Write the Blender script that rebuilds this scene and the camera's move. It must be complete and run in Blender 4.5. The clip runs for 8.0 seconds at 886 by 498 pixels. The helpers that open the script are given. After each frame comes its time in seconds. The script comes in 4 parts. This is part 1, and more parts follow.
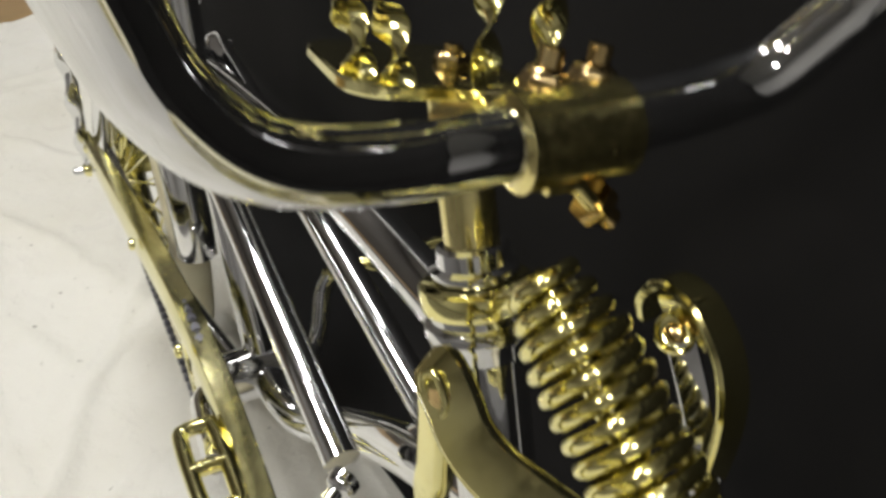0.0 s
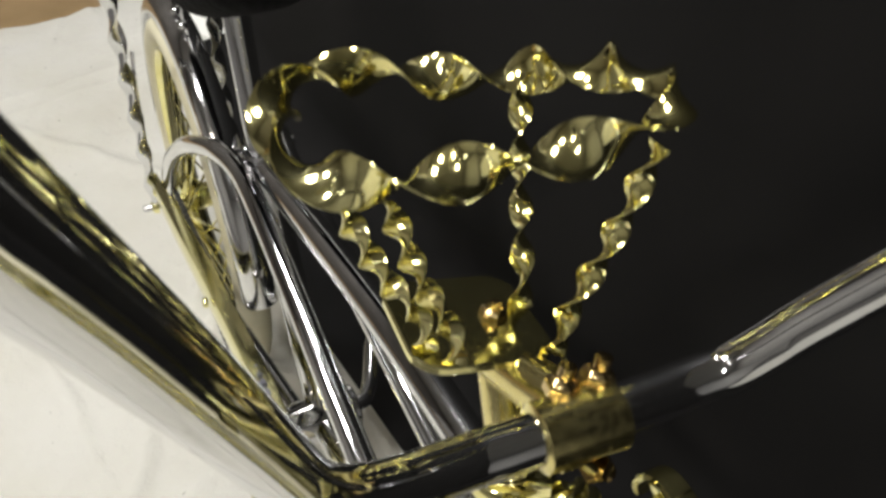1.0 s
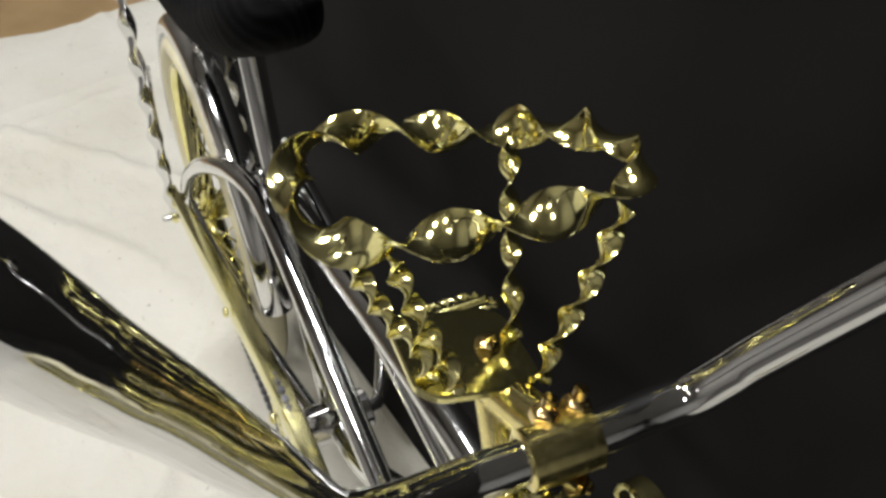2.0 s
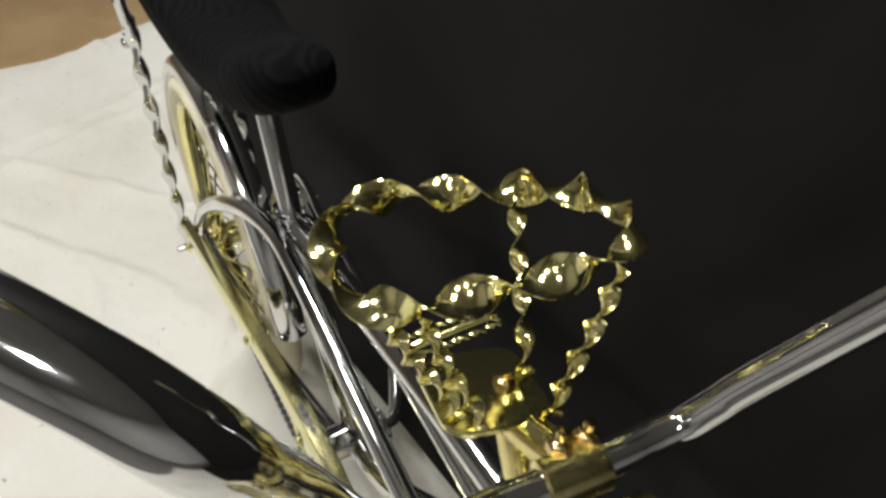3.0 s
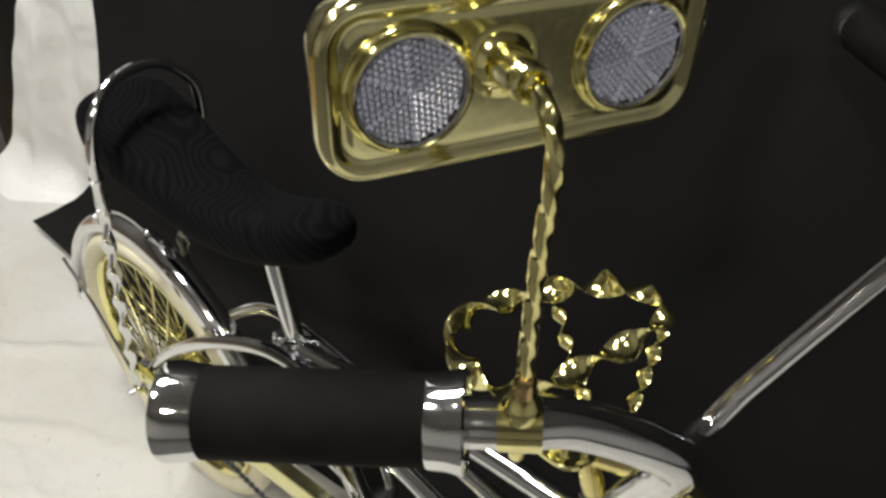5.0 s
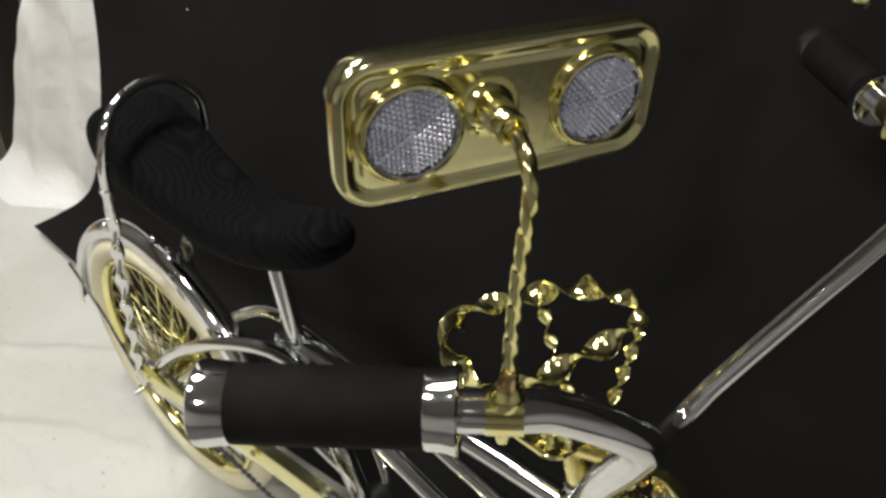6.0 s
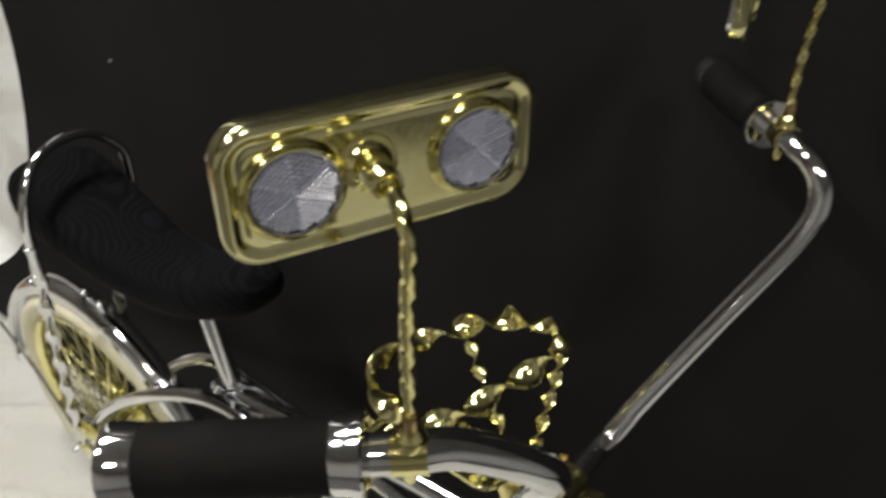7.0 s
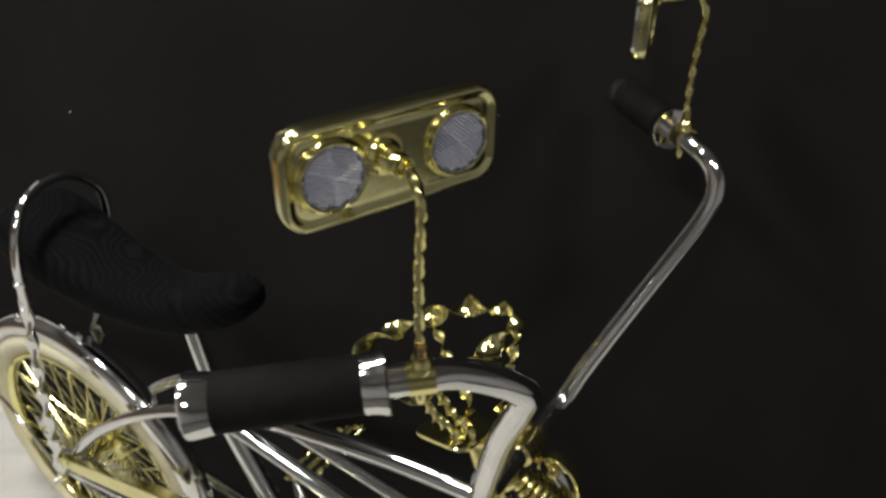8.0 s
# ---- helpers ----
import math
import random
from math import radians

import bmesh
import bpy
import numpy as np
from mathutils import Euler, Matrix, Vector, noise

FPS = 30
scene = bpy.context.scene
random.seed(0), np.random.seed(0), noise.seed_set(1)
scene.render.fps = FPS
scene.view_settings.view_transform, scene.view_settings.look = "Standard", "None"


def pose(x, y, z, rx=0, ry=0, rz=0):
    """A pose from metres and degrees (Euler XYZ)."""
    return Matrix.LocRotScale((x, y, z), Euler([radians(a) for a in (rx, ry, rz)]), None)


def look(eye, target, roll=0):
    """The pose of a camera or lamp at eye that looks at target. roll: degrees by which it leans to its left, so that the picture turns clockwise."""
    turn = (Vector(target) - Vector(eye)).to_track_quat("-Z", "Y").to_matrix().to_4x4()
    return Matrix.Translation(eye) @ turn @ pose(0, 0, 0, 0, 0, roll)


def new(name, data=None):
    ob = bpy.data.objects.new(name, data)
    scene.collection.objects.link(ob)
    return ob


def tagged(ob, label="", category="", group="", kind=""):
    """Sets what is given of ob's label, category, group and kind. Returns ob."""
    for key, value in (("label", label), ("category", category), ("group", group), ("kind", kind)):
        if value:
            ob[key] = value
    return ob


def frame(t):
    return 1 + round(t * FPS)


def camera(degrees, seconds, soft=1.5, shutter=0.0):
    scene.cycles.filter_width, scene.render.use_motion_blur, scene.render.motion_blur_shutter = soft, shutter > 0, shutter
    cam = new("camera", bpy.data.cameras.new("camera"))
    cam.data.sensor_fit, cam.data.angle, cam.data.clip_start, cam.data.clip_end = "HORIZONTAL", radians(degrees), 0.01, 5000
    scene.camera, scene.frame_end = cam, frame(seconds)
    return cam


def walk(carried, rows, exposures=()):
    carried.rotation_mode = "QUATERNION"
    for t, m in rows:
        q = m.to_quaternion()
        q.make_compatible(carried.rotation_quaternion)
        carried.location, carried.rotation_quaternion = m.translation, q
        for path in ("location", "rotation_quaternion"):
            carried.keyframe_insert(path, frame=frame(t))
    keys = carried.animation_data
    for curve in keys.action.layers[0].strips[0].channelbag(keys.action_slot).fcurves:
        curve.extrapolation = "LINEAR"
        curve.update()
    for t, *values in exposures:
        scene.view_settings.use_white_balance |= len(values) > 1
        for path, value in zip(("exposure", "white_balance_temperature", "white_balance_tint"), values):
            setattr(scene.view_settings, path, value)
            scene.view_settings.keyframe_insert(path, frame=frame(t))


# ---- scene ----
cam = camera(56.9, 8.0, 3.0, 0.5)
PATH = [
    (0, (0.9643, -0.1179, 0.8253), (-0.3959, 0.6938, -0.3950), 4.52),
    (0.5, (0.9446, -0.1161, 0.8911), (-0.3785, 0.6016, -0.4255), 4.88),
    (1, (0.9484, -0.1281, 0.9829), (-0.3545, 0.5776, -0.3595), 3.34),
    (1.5, (0.9565, -0.1304, 1.0182), (-0.3353, 0.5560, -0.3443), 2.46),
    (3, (0.9743, -0.1545, 1.1046), (-0.2976, 0.5292, -0.2782), -0.03),
    (3.5, (0.9366, -0.2445, 1.1463), (-0.2075, 0.6757, -0.2118), -0.44),
    (4, (0.9065, -0.3196, 1.1749), (-0.1421, 0.7665, -0.1367), -0.28),
    (4.5, (0.9140, -0.3696, 1.2183), (-0.1282, 0.7655, -0.0467), 1.07),
    (5.8, (0.9560, -0.4273, 1.2998), (-0.0484, 0.7571, 0.0385), 2.94),
    (6, (0.9570, -0.4315, 1.3012), (-0.0579, 0.7465, 0.0427), 2.32),
    (6.5, (0.9576, -0.4301, 1.3031), (-0.0361, 0.7730, 0.0521), 1.88),
    (7, (0.9824, -0.4182, 1.3187), (0.0285, 0.8647, 0.1176), 1.42),
    (7.5, (1.0078, -0.4634, 1.3366), (0.1311, 0.9395, 0.2128), 2.03),
    (7.9, (1.0260, -0.5260, 1.3570), (0.1720, 0.8810, 0.2200), 1.00),
    (8, (1.0249, -0.5493, 1.3591), (0.1824, 0.8827, 0.2449), 1.25),
]
walk(cam, [(t, look(eye, target, roll)) for t, eye, target, roll in PATH], ((0, 0.09), (3.0, 0.09), (3.5, 0.05), (4.5, 0.03), (6.5, 0.03), (7.0, -0.09), (8.0, -0.17)))

# ---- world, lights ----
world = bpy.data.worlds.new("dark_room_world")
scene.world = world
world.use_nodes = True
world.node_tree.nodes["Background"].inputs["Color"].default_value = (1.0, 0.98, 0.95, 1)
world.node_tree.nodes["Background"].inputs["Strength"].default_value = 0.02


def ceiling_lamp_light(name, where, size_x, size_y, watts, colour, target):
    data = bpy.data.lights.new(name, "AREA")
    data.shape, data.size, data.size_y, data.energy, data.color = "RECTANGLE", size_x, size_y, watts, colour
    ob = new(name, data)
    ob.matrix_world = look(where, target)
    return ob


LAMPS = ((-0.45, -0.2, 0.46, 25, (1.0, 1.0, 0.99)), (2.1, -0.95, 0.24, 17, (1.0, 0.99, 0.97)), (-0.15, -1.15, 0.26, 22, (1.0, 1.0, 0.98)), (1.15, -1.9, 0.22, 21, (1.0, 0.91, 0.76)))
for lamp_x, lamp_y, lamp_size, lamp_watts, lamp_colour in LAMPS:
    ceiling_lamp_light("ceiling_lamp_light", (lamp_x, lamp_y, 2.66), lamp_size, lamp_size, lamp_watts, lamp_colour, (lamp_x, lamp_y, 0))


# ---- materials ----
def material(name):
    mat = bpy.data.materials.new(name)
    mat.use_nodes = True
    tree = mat.node_tree
    return mat, tree, tree.nodes["Principled BSDF"]


def noise_node(tree, scale, detail=4.0, vector=None, rough=0.55):
    n = tree.nodes.new("ShaderNodeTexNoise")
    n.inputs["Scale"].default_value = scale
    n.inputs["Detail"].default_value = detail
    n.inputs["Roughness"].default_value = rough
    if vector is None:
        vector = tree.nodes.new("ShaderNodeTexCoord").outputs["Object"]
    tree.links.new(vector, n.inputs["Vector"])
    return n


def ramp_node(tree, source, stops):
    r = tree.nodes.new("ShaderNodeValToRGB")
    els = r.color_ramp.elements
    while len(els) < len(stops):
        els.new(0.5)
    for el, (pos, col) in zip(els, stops):
        el.position, el.color = pos, (*col, 1)
    tree.links.new(source, r.inputs["Fac"])
    return r


def bump_node(tree, bsdf, height, strength, distance, before=None):
    b = tree.nodes.new("ShaderNodeBump")
    b.inputs["Strength"].default_value = strength
    b.inputs["Distance"].default_value = distance
    tree.links.new(height, b.inputs["Height"])
    if before:
        tree.links.new(before.outputs["Normal"], b.inputs["Normal"])
    tree.links.new(b.outputs["Normal"], bsdf.inputs["Normal"])
    return b


def metal(name, low, high, rough_low, rough_high, dent=0.04, scale=30):
    """Plated metal: colour and gloss vary in smudges, with a faint waviness."""
    mat, tree, bsdf = material(name)
    bsdf.inputs["Metallic"].default_value = 1
    smudge = noise_node(tree, scale, 6)
    tree.links.new(ramp_node(tree, smudge.outputs["Fac"], ((0.35, low), (0.65, high))).outputs["Color"], bsdf.inputs["Base Color"])
    fine = noise_node(tree, scale * 9, 5)
    r = ramp_node(tree, fine.outputs["Fac"], ((0.35, (rough_low,) * 3), (0.75, (rough_high,) * 3)))
    tree.links.new(r.outputs["Color"], bsdf.inputs["Roughness"])
    wave = noise_node(tree, scale * 1.7, 2)
    bump_node(tree, bsdf, wave.outputs["Fac"], dent, 0.002)
    return mat


def plain(name, low, high, rough, scale, bump=0.2, depth=0.001, sheen=0.0):
    mat, tree, bsdf = material(name)
    n = noise_node(tree, scale, 6)
    tree.links.new(ramp_node(tree, n.outputs["Fac"], ((0.3, low), (0.7, high))).outputs["Color"], bsdf.inputs["Base Color"])
    bsdf.inputs["Roughness"].default_value = rough
    bsdf.inputs["Sheen Weight"].default_value = sheen
    fine = noise_node(tree, scale * 12, 4)
    bump_node(tree, bsdf, fine.outputs["Fac"], bump, depth)
    return mat


CHROME = metal("chrome_plate", (0.72, 0.725, 0.74), (0.80, 0.80, 0.81), 0.035, 0.11)
FENDER = metal("brushed_chrome_plate", (0.74, 0.74, 0.75), (0.82, 0.82, 0.82), 0.07, 0.16)
STEEL = metal("dull_zinc_steel", (0.45, 0.45, 0.46), (0.6, 0.6, 0.6), 0.18, 0.35, 0.1)
GOLD = metal("gold_plate", (0.86, 0.78, 0.32), (0.93, 0.87, 0.44), 0.075, 0.18)
PALE_GOLD = metal("pale_gold_plate", (0.75, 0.705, 0.36), (0.83, 0.79, 0.45), 0.09, 0.18)
BRASS = metal("satin_gold_plate", (0.74, 0.635, 0.26), (0.84, 0.745, 0.36), 0.14, 0.28, 0.06)
COPPER = metal("reddish_gold_plate", (0.56, 0.40, 0.18), (0.68, 0.52, 0.26), 0.12, 0.24)
RUBBER = plain("black_foam_rubber", (0.0055, 0.0047, 0.0042), (0.0088, 0.0076, 0.0069), 0.75, 60, 0.3, 0.0006)
RUBBER.node_tree.nodes["Principled BSDF"].inputs["Specular IOR Level"].default_value = 0.08
CHAIN = plain("oily_dark_steel", (0.03, 0.03, 0.04), (0.09, 0.09, 0.11), 0.35, 80)
CREAM = plain("cream_tyre_rubber", (0.64, 0.59, 0.40), (0.76, 0.72, 0.54), 0.6, 14, 0.3)
PLASTER = plain("grey_plaster", (0.50, 0.496, 0.482), (0.57, 0.565, 0.55), 0.9, 3)
DARKWALL = plain("dark_brown_panel", (0.075, 0.068, 0.06), (0.11, 0.10, 0.09), 0.7, 3)
DARKWOOD = plain("brown_floorboard", (0.26, 0.175, 0.085), (0.36, 0.245, 0.125), 0.55, 6)
# assumed tone for the unseen floor: neutral and dark, so chrome mirrors no brown
UNSEEN_FLOOR = plain("dark_grey_unseen_floor", (0.085, 0.082, 0.080), (0.135, 0.130, 0.126), 0.95, 9)
CEILING = plain("grey_ceiling_paint", (0.34, 0.337, 0.33), (0.41, 0.407, 0.40), 0.9, 4)
TIN = plain("lamp_housing", (0.5, 0.5, 0.5), (0.6, 0.6, 0.6), 0.5, 10)


def velour():
    mat, tree, bsdf = material("black_ribbed_velour")
    bsdf.inputs["Base Color"].default_value = (0.006, 0.006, 0.008, 1)
    bsdf.inputs["Roughness"].default_value = 0.85
    bsdf.inputs["Sheen Weight"].default_value = 0.01
    bsdf.inputs["Specular IOR Level"].default_value = 0.08
    bsdf.inputs["Sheen Roughness"].default_value = 0.4
    coord = tree.nodes.new("ShaderNodeTexCoord").outputs["Object"]
    w = tree.nodes.new("ShaderNodeTexWave")
    w.wave_type, w.bands_direction = "BANDS", "DIAGONAL"
    w.inputs["Scale"].default_value = 34
    w.inputs["Distortion"].default_value = 20
    w.inputs["Detail"].default_value = 0.0
    w.inputs["Detail Scale"].default_value = 0.5
    tree.links.new(coord, w.inputs["Vector"])
    tree.links.new(ramp_node(tree, w.outputs["Fac"], ((0.2, (0.0012, 0.0011, 0.0015)), (0.8, (0.0041, 0.0038, 0.0048)))).outputs["Color"], bsdf.inputs["Base Color"])
    b = bump_node(tree, bsdf, w.outputs["Fac"], 0.25, 0.002)
    fuzz = noise_node(tree, 900, 2)
    bump_node(tree, bsdf, fuzz.outputs["Fac"], 0.5, 0.0008, b)
    return mat


def sheet_cloth(name, low, high, dirt):
    """Cotton with soft yellowing, creases and a few specks of dirt."""
    mat, tree, bsdf = material(name)
    big = noise_node(tree, 2.2, 5)
    colour = ramp_node(tree, big.outputs["Fac"], ((0.3, low), (0.6, high)))
    specks = noise_node(tree, 62, 3, rough=0.4)
    mask = ramp_node(tree, specks.outputs["Fac"], ((0.725, (0, 0, 0)), (0.78, (dirt, dirt, dirt))))
    mix = tree.nodes.new("ShaderNodeMixRGB")
    tree.links.new(mask.outputs["Color"], mix.inputs["Fac"])
    tree.links.new(colour.outputs["Color"], mix.inputs["Color1"])
    mix.inputs["Color2"].default_value = (0.16, 0.15, 0.13, 1)
    tree.links.new(mix.outputs["Color"], bsdf.inputs["Base Color"])
    bsdf.inputs["Roughness"].default_value = 0.9
    crease = noise_node(tree, 7, 7, rough=0.6)
    b = bump_node(tree, bsdf, crease.outputs["Fac"], 0.75, 0.022)
    fine = noise_node(tree, 420, 3)
    bump_node(tree, bsdf, fine.outputs["Fac"], 0.15, 0.001, b)
    return mat


def drape_cloth():
    mat, tree, bsdf = material("black_felt_cloth")
    big = noise_node(tree, 3, 5)
    tree.links.new(ramp_node(tree, big.outputs["Fac"], ((0.3, (0.0082, 0.0078, 0.0076)), (0.7, (0.0120, 0.0114, 0.0111)))).outputs["Color"], bsdf.inputs["Base Color"])
    bsdf.inputs["Roughness"].default_value = 0.95
    bsdf.inputs["Specular IOR Level"].default_value = 0.15
    fine = noise_node(tree, 500, 3)
    bump_node(tree, bsdf, fine.outputs["Fac"], 0.3, 0.001)
    return mat


def prism_plastic():
    mat, tree, bsdf = material("clear_prism_reflector")
    n = tree.nodes.new("ShaderNodeNewGeometry")
    tree.links.new(ramp_node(tree, n.outputs["Random Per Island"], ((0.0, (0.40, 0.415, 0.50)), (1.0, (0.56, 0.58, 0.68)))).outputs["Color"], bsdf.inputs["Base Color"])
    bsdf.inputs["Metallic"].default_value = 0.4
    bsdf.inputs["Roughness"].default_value = 0.22
    bsdf.inputs["Coat Weight"].default_value = 0.25
    bsdf.inputs["Coat Roughness"].default_value = 0.05
    return mat


def mirror_glass():
    mat, tree, bsdf = material("silvered_mirror")
    bsdf.inputs["Metallic"].default_value = 1
    bsdf.inputs["Roughness"].default_value = 0.01
    bsdf.inputs["Base Color"].default_value = (0.85, 0.87, 0.87, 1)
    return mat


VELOUR, SHEET, DRAPE, PRISM, SILVERED = velour(), sheet_cloth("white_cotton_sheet", (0.525, 0.51, 0.44), (0.61, 0.602, 0.56), 0.75), drape_cloth(), prism_plastic(), mirror_glass()

WHITE_DRAPE = sheet_cloth("white_hanging_cotton", (0.76, 0.75, 0.71), (0.82, 0.815, 0.79), 0.0)


def lamp_glow():
    mat, tree, bsdf = material("lit_lamp_diffuser")
    bsdf.inputs["Emission Color"].default_value = (1.0, 0.97, 0.92, 1)
    bsdf.inputs["Emission Strength"].default_value = 25
    return mat


GLOW = lamp_glow()


# ---- mesh helpers ----
def part(name, bm, mat, parent=None, label="", sharp=38):
    """Links a bmesh as one mesh object under a thing or a part."""
    bmesh.ops.recalc_face_normals(bm, faces=bm.faces)
    limit = radians(sharp)
    for f in bm.faces:
        f.smooth = True
    for e in bm.edges:
        e.smooth = len(e.link_faces) == 2 and e.calc_face_angle(0) < limit
    mesh = bpy.data.meshes.new(name)
    bm.to_mesh(mesh)
    bm.free()
    mesh.materials.append(mat)
    ob = new(name, mesh)
    if parent is not None:
        ob.parent = parent
    if label:
        ob["label"] = label
    return ob


def smooth_path(points, steps=8, closed=False):
    """Catmull-Rom through the points."""
    pts = [Vector(p) for p in points]
    n, out = len(pts), []
    for i in range(n if closed else n - 1):
        if closed:
            a, b, c, d = (pts[(i + k) % n] for k in (-1, 0, 1, 2))
        else:
            a, b, c, d = pts[max(i - 1, 0)], pts[i], pts[i + 1], pts[min(i + 2, n - 1)]
        for k in range(steps):
            t = k / steps
            out.append(0.5 * ((2 * b) + (c - a) * t + (2 * a - 5 * b + 4 * c - d) * t * t + (3 * b - a - 3 * c + d) * t ** 3))
    if not closed:
        out.append(pts[-1])
    return out


def resampled(pts, count, closed=False):
    loop = pts + [pts[0]] if closed else pts
    far = [0.0]
    for a, b in zip(loop, loop[1:]):
        far.append(far[-1] + (b - a).length)
    out, k = [], 0
    for i in range(count):
        d = far[-1] * i / (count if closed else count - 1)
        while k < len(far) - 2 and far[k + 1] < d:
            k += 1
        out.append(loop[k].lerp(loop[k + 1], (d - far[k]) / max(far[k + 1] - far[k], 1e-9)))
    return out


def sweep(bm, pts, section, turns=0.0, closed=False, start=0.0, size=None, side=None):
    """Sweeps a section of (a, b) along the points, turned `turns` times on the way."""
    n = len(pts)
    heads = []
    for i in range(n):
        a = pts[(i - 1) % n] if closed or i else pts[i]
        b = pts[(i + 1) % n] if closed or i < n - 1 else pts[i]
        heads.append((b - a).normalized())
    ref = Vector(side) if side else (Vector((0, 0, 1)) if abs(heads[0].z) < 0.8 else Vector((1, 0, 0)))
    across = (ref - ref.dot(heads[0]) * heads[0]).normalized()
    rings = []
    first = across.copy()
    for i in range(n):
        if i:
            q = heads[i - 1].rotation_difference(heads[i])
            across = (q @ across)
            across = (across - across.dot(heads[i]) * heads[i]).normalized()
        other = heads[i].cross(across)
        ang = math.tau * turns * i / (n if closed else n - 1) + start
        ca, sa = math.cos(ang), math.sin(ang)
        k = size(i / max(n - 1, 1)) if size else 1.0
        ring = []
        for x, y in section:
            u, v = (x * ca - y * sa) * k, (x * sa + y * ca) * k
            ring.append(bm.verts.new(pts[i] + across * u + other * v))
        rings.append(ring)
    m = len(section)
    for i in range(n if closed else n - 1):
        r, s = rings[i], rings[(i + 1) % n]
        for j in range(m):
            bm.faces.new((r[j], r[(j + 1) % m], s[(j + 1) % m], s[j]))
    if not closed:
        bm.faces.new(rings[0][::-1])
        bm.faces.new(rings[-1])
    return bm


def circle(radius, count=20):
    return [(radius * math.cos(math.tau * i / count), radius * math.sin(math.tau * i / count)) for i in range(count)]


def flat_bar(width, thick):
    """Section of a flat bar with eased edges."""
    w, t = width / 2, thick / 2
    return [(w, 0.35 * t), (0.82 * w, t), (0, 1.05 * t), (-0.82 * w, t), (-w, 0.35 * t), (-w, -0.35 * t), (-0.82 * w, -t), (0, -1.05 * t), (0.82 * w, -t), (w, -0.35 * t)]


def tube(points, radius, steps=8, count=20, closed=False, size=None):
    return sweep(bmesh.new(), smooth_path(points, steps, closed), circle(radius, count), closed=closed, size=size)


def rod(a, b, radius, count=12):
    return sweep(bmesh.new(), [Vector(a), Vector(b)], circle(radius, count))


def lathe(bm, profile, base, axis, count=28, cap=True):
    """Turns a profile of (along, radius) round an axis."""
    axis = Vector(axis).normalized()
    u = axis.orthogonal().normalized()
    v = axis.cross(u)
    base = Vector(base)
    rings = []
    for along, r in profile:
        rings.append([bm.verts.new(base + axis * along + (u * math.cos(math.tau * k / count) + v * math.sin(math.tau * k / count)) * max(r, 1e-5)) for k in range(count)])
    for a, b in zip(rings, rings[1:]):
        for k in range(count):
            bm.faces.new((a[k], a[(k + 1) % count], b[(k + 1) % count], b[k]))
    if cap:
        bm.faces.new(rings[0][::-1])
        bm.faces.new(rings[-1])
    return bm


def torus(bm, centre, axis, big, small, count=48, sides=12, squash=1.0):
    axis = Vector(axis).normalized()
    u = axis.orthogonal().normalized()
    v = axis.cross(u)
    rings = []
    for i in range(count):
        a = math.tau * i / count
        d = u * math.cos(a) + v * math.sin(a)
        rings.append([bm.verts.new(Vector(centre) + d * (big + small * math.cos(math.tau * j / sides)) + axis * small * squash * math.sin(math.tau * j / sides)) for j in range(sides)])
    for i in range(count):
        r, s = rings[i], rings[(i + 1) % count]
        for j in range(sides):
            bm.faces.new((r[j], r[(j + 1) % sides], s[(j + 1) % sides], s[j]))
    return bm


def box(bm, m, sx, sy, sz, bevel=0.0):
    made = bmesh.ops.create_cube(bm, size=1, matrix=m @ Matrix.Diagonal((sx, sy, sz, 1)))
    if bevel:
        edges = list({e for v in made["verts"] for e in v.link_edges})
        bmesh.ops.bevel(bm, geom=edges, offset=bevel, segments=2, affect="EDGES", clamp_overlap=True)
    return bm


def hex_bolt(name, where, axis, radius, height, mat, parent, shank=0.0, sides=12):
    bm = bmesh.new()
    axis = Vector(axis).normalized()
    lathe(bm, ((0, radius), (height * 0.35, radius), (height * 0.55, radius * 0.97), (height * 0.8, radius * 0.84), (height * 0.95, radius * 0.55), (height, radius * 0.2)), where, axis, sides)
    if shank:
        lathe(bm, ((height * 0.9, radius * 0.5), (height + shank, radius * 0.5), (height + shank * 1.1, radius * 0.35)), where, axis, 10)
    return part(name, bm, mat, parent, sharp=40)


def outline_solid(bm, loop, m, levels):
    """Stacks scaled copies of a closed outline; levels of (inset, height)."""
    rings = []
    for inset, h in levels:
        ring = []
        for x, y in loop(inset):
            ring.append(bm.verts.new(m @ Vector((x, y, h))))
        rings.append(ring)
    n = len(rings[0])
    for a, b in zip(rings, rings[1:]):
        for k in range(n):
            bm.faces.new((a[k], a[(k + 1) % n], b[(k + 1) % n], b[k]))
    bm.faces.new(rings[0][::-1])
    bm.faces.new(rings[-1])
    return bm


def rounded_loop(w, h, r, seg=8):
    def loop(inset):
        x, y, rr = w / 2 - inset, h / 2 - inset, max(r - inset, 0.002)
        pts = []
        for cx, cy, a0 in ((x - rr, y - rr, 0), (-x + rr, y - rr, 90), (-x + rr, -y + rr, 180), (x - rr, -y + rr, 270)):
            for k in range(seg + 1):
                a = radians(a0 + 90 * k / seg)
                pts.append((cx + rr * math.cos(a), cy + rr * math.sin(a)))
        return pts
    return loop


# ---- the room ----
def slab(name, lo, hi, mat, label, category="wall"):
    bm = bmesh.new()
    c = [(a + b) / 2 for a, b in zip(lo, hi)]
    box(bm, pose(*c), *(b - a for a, b in zip(lo, hi)))
    return tagged(part(name, bm, mat), label, category, kind="structure")


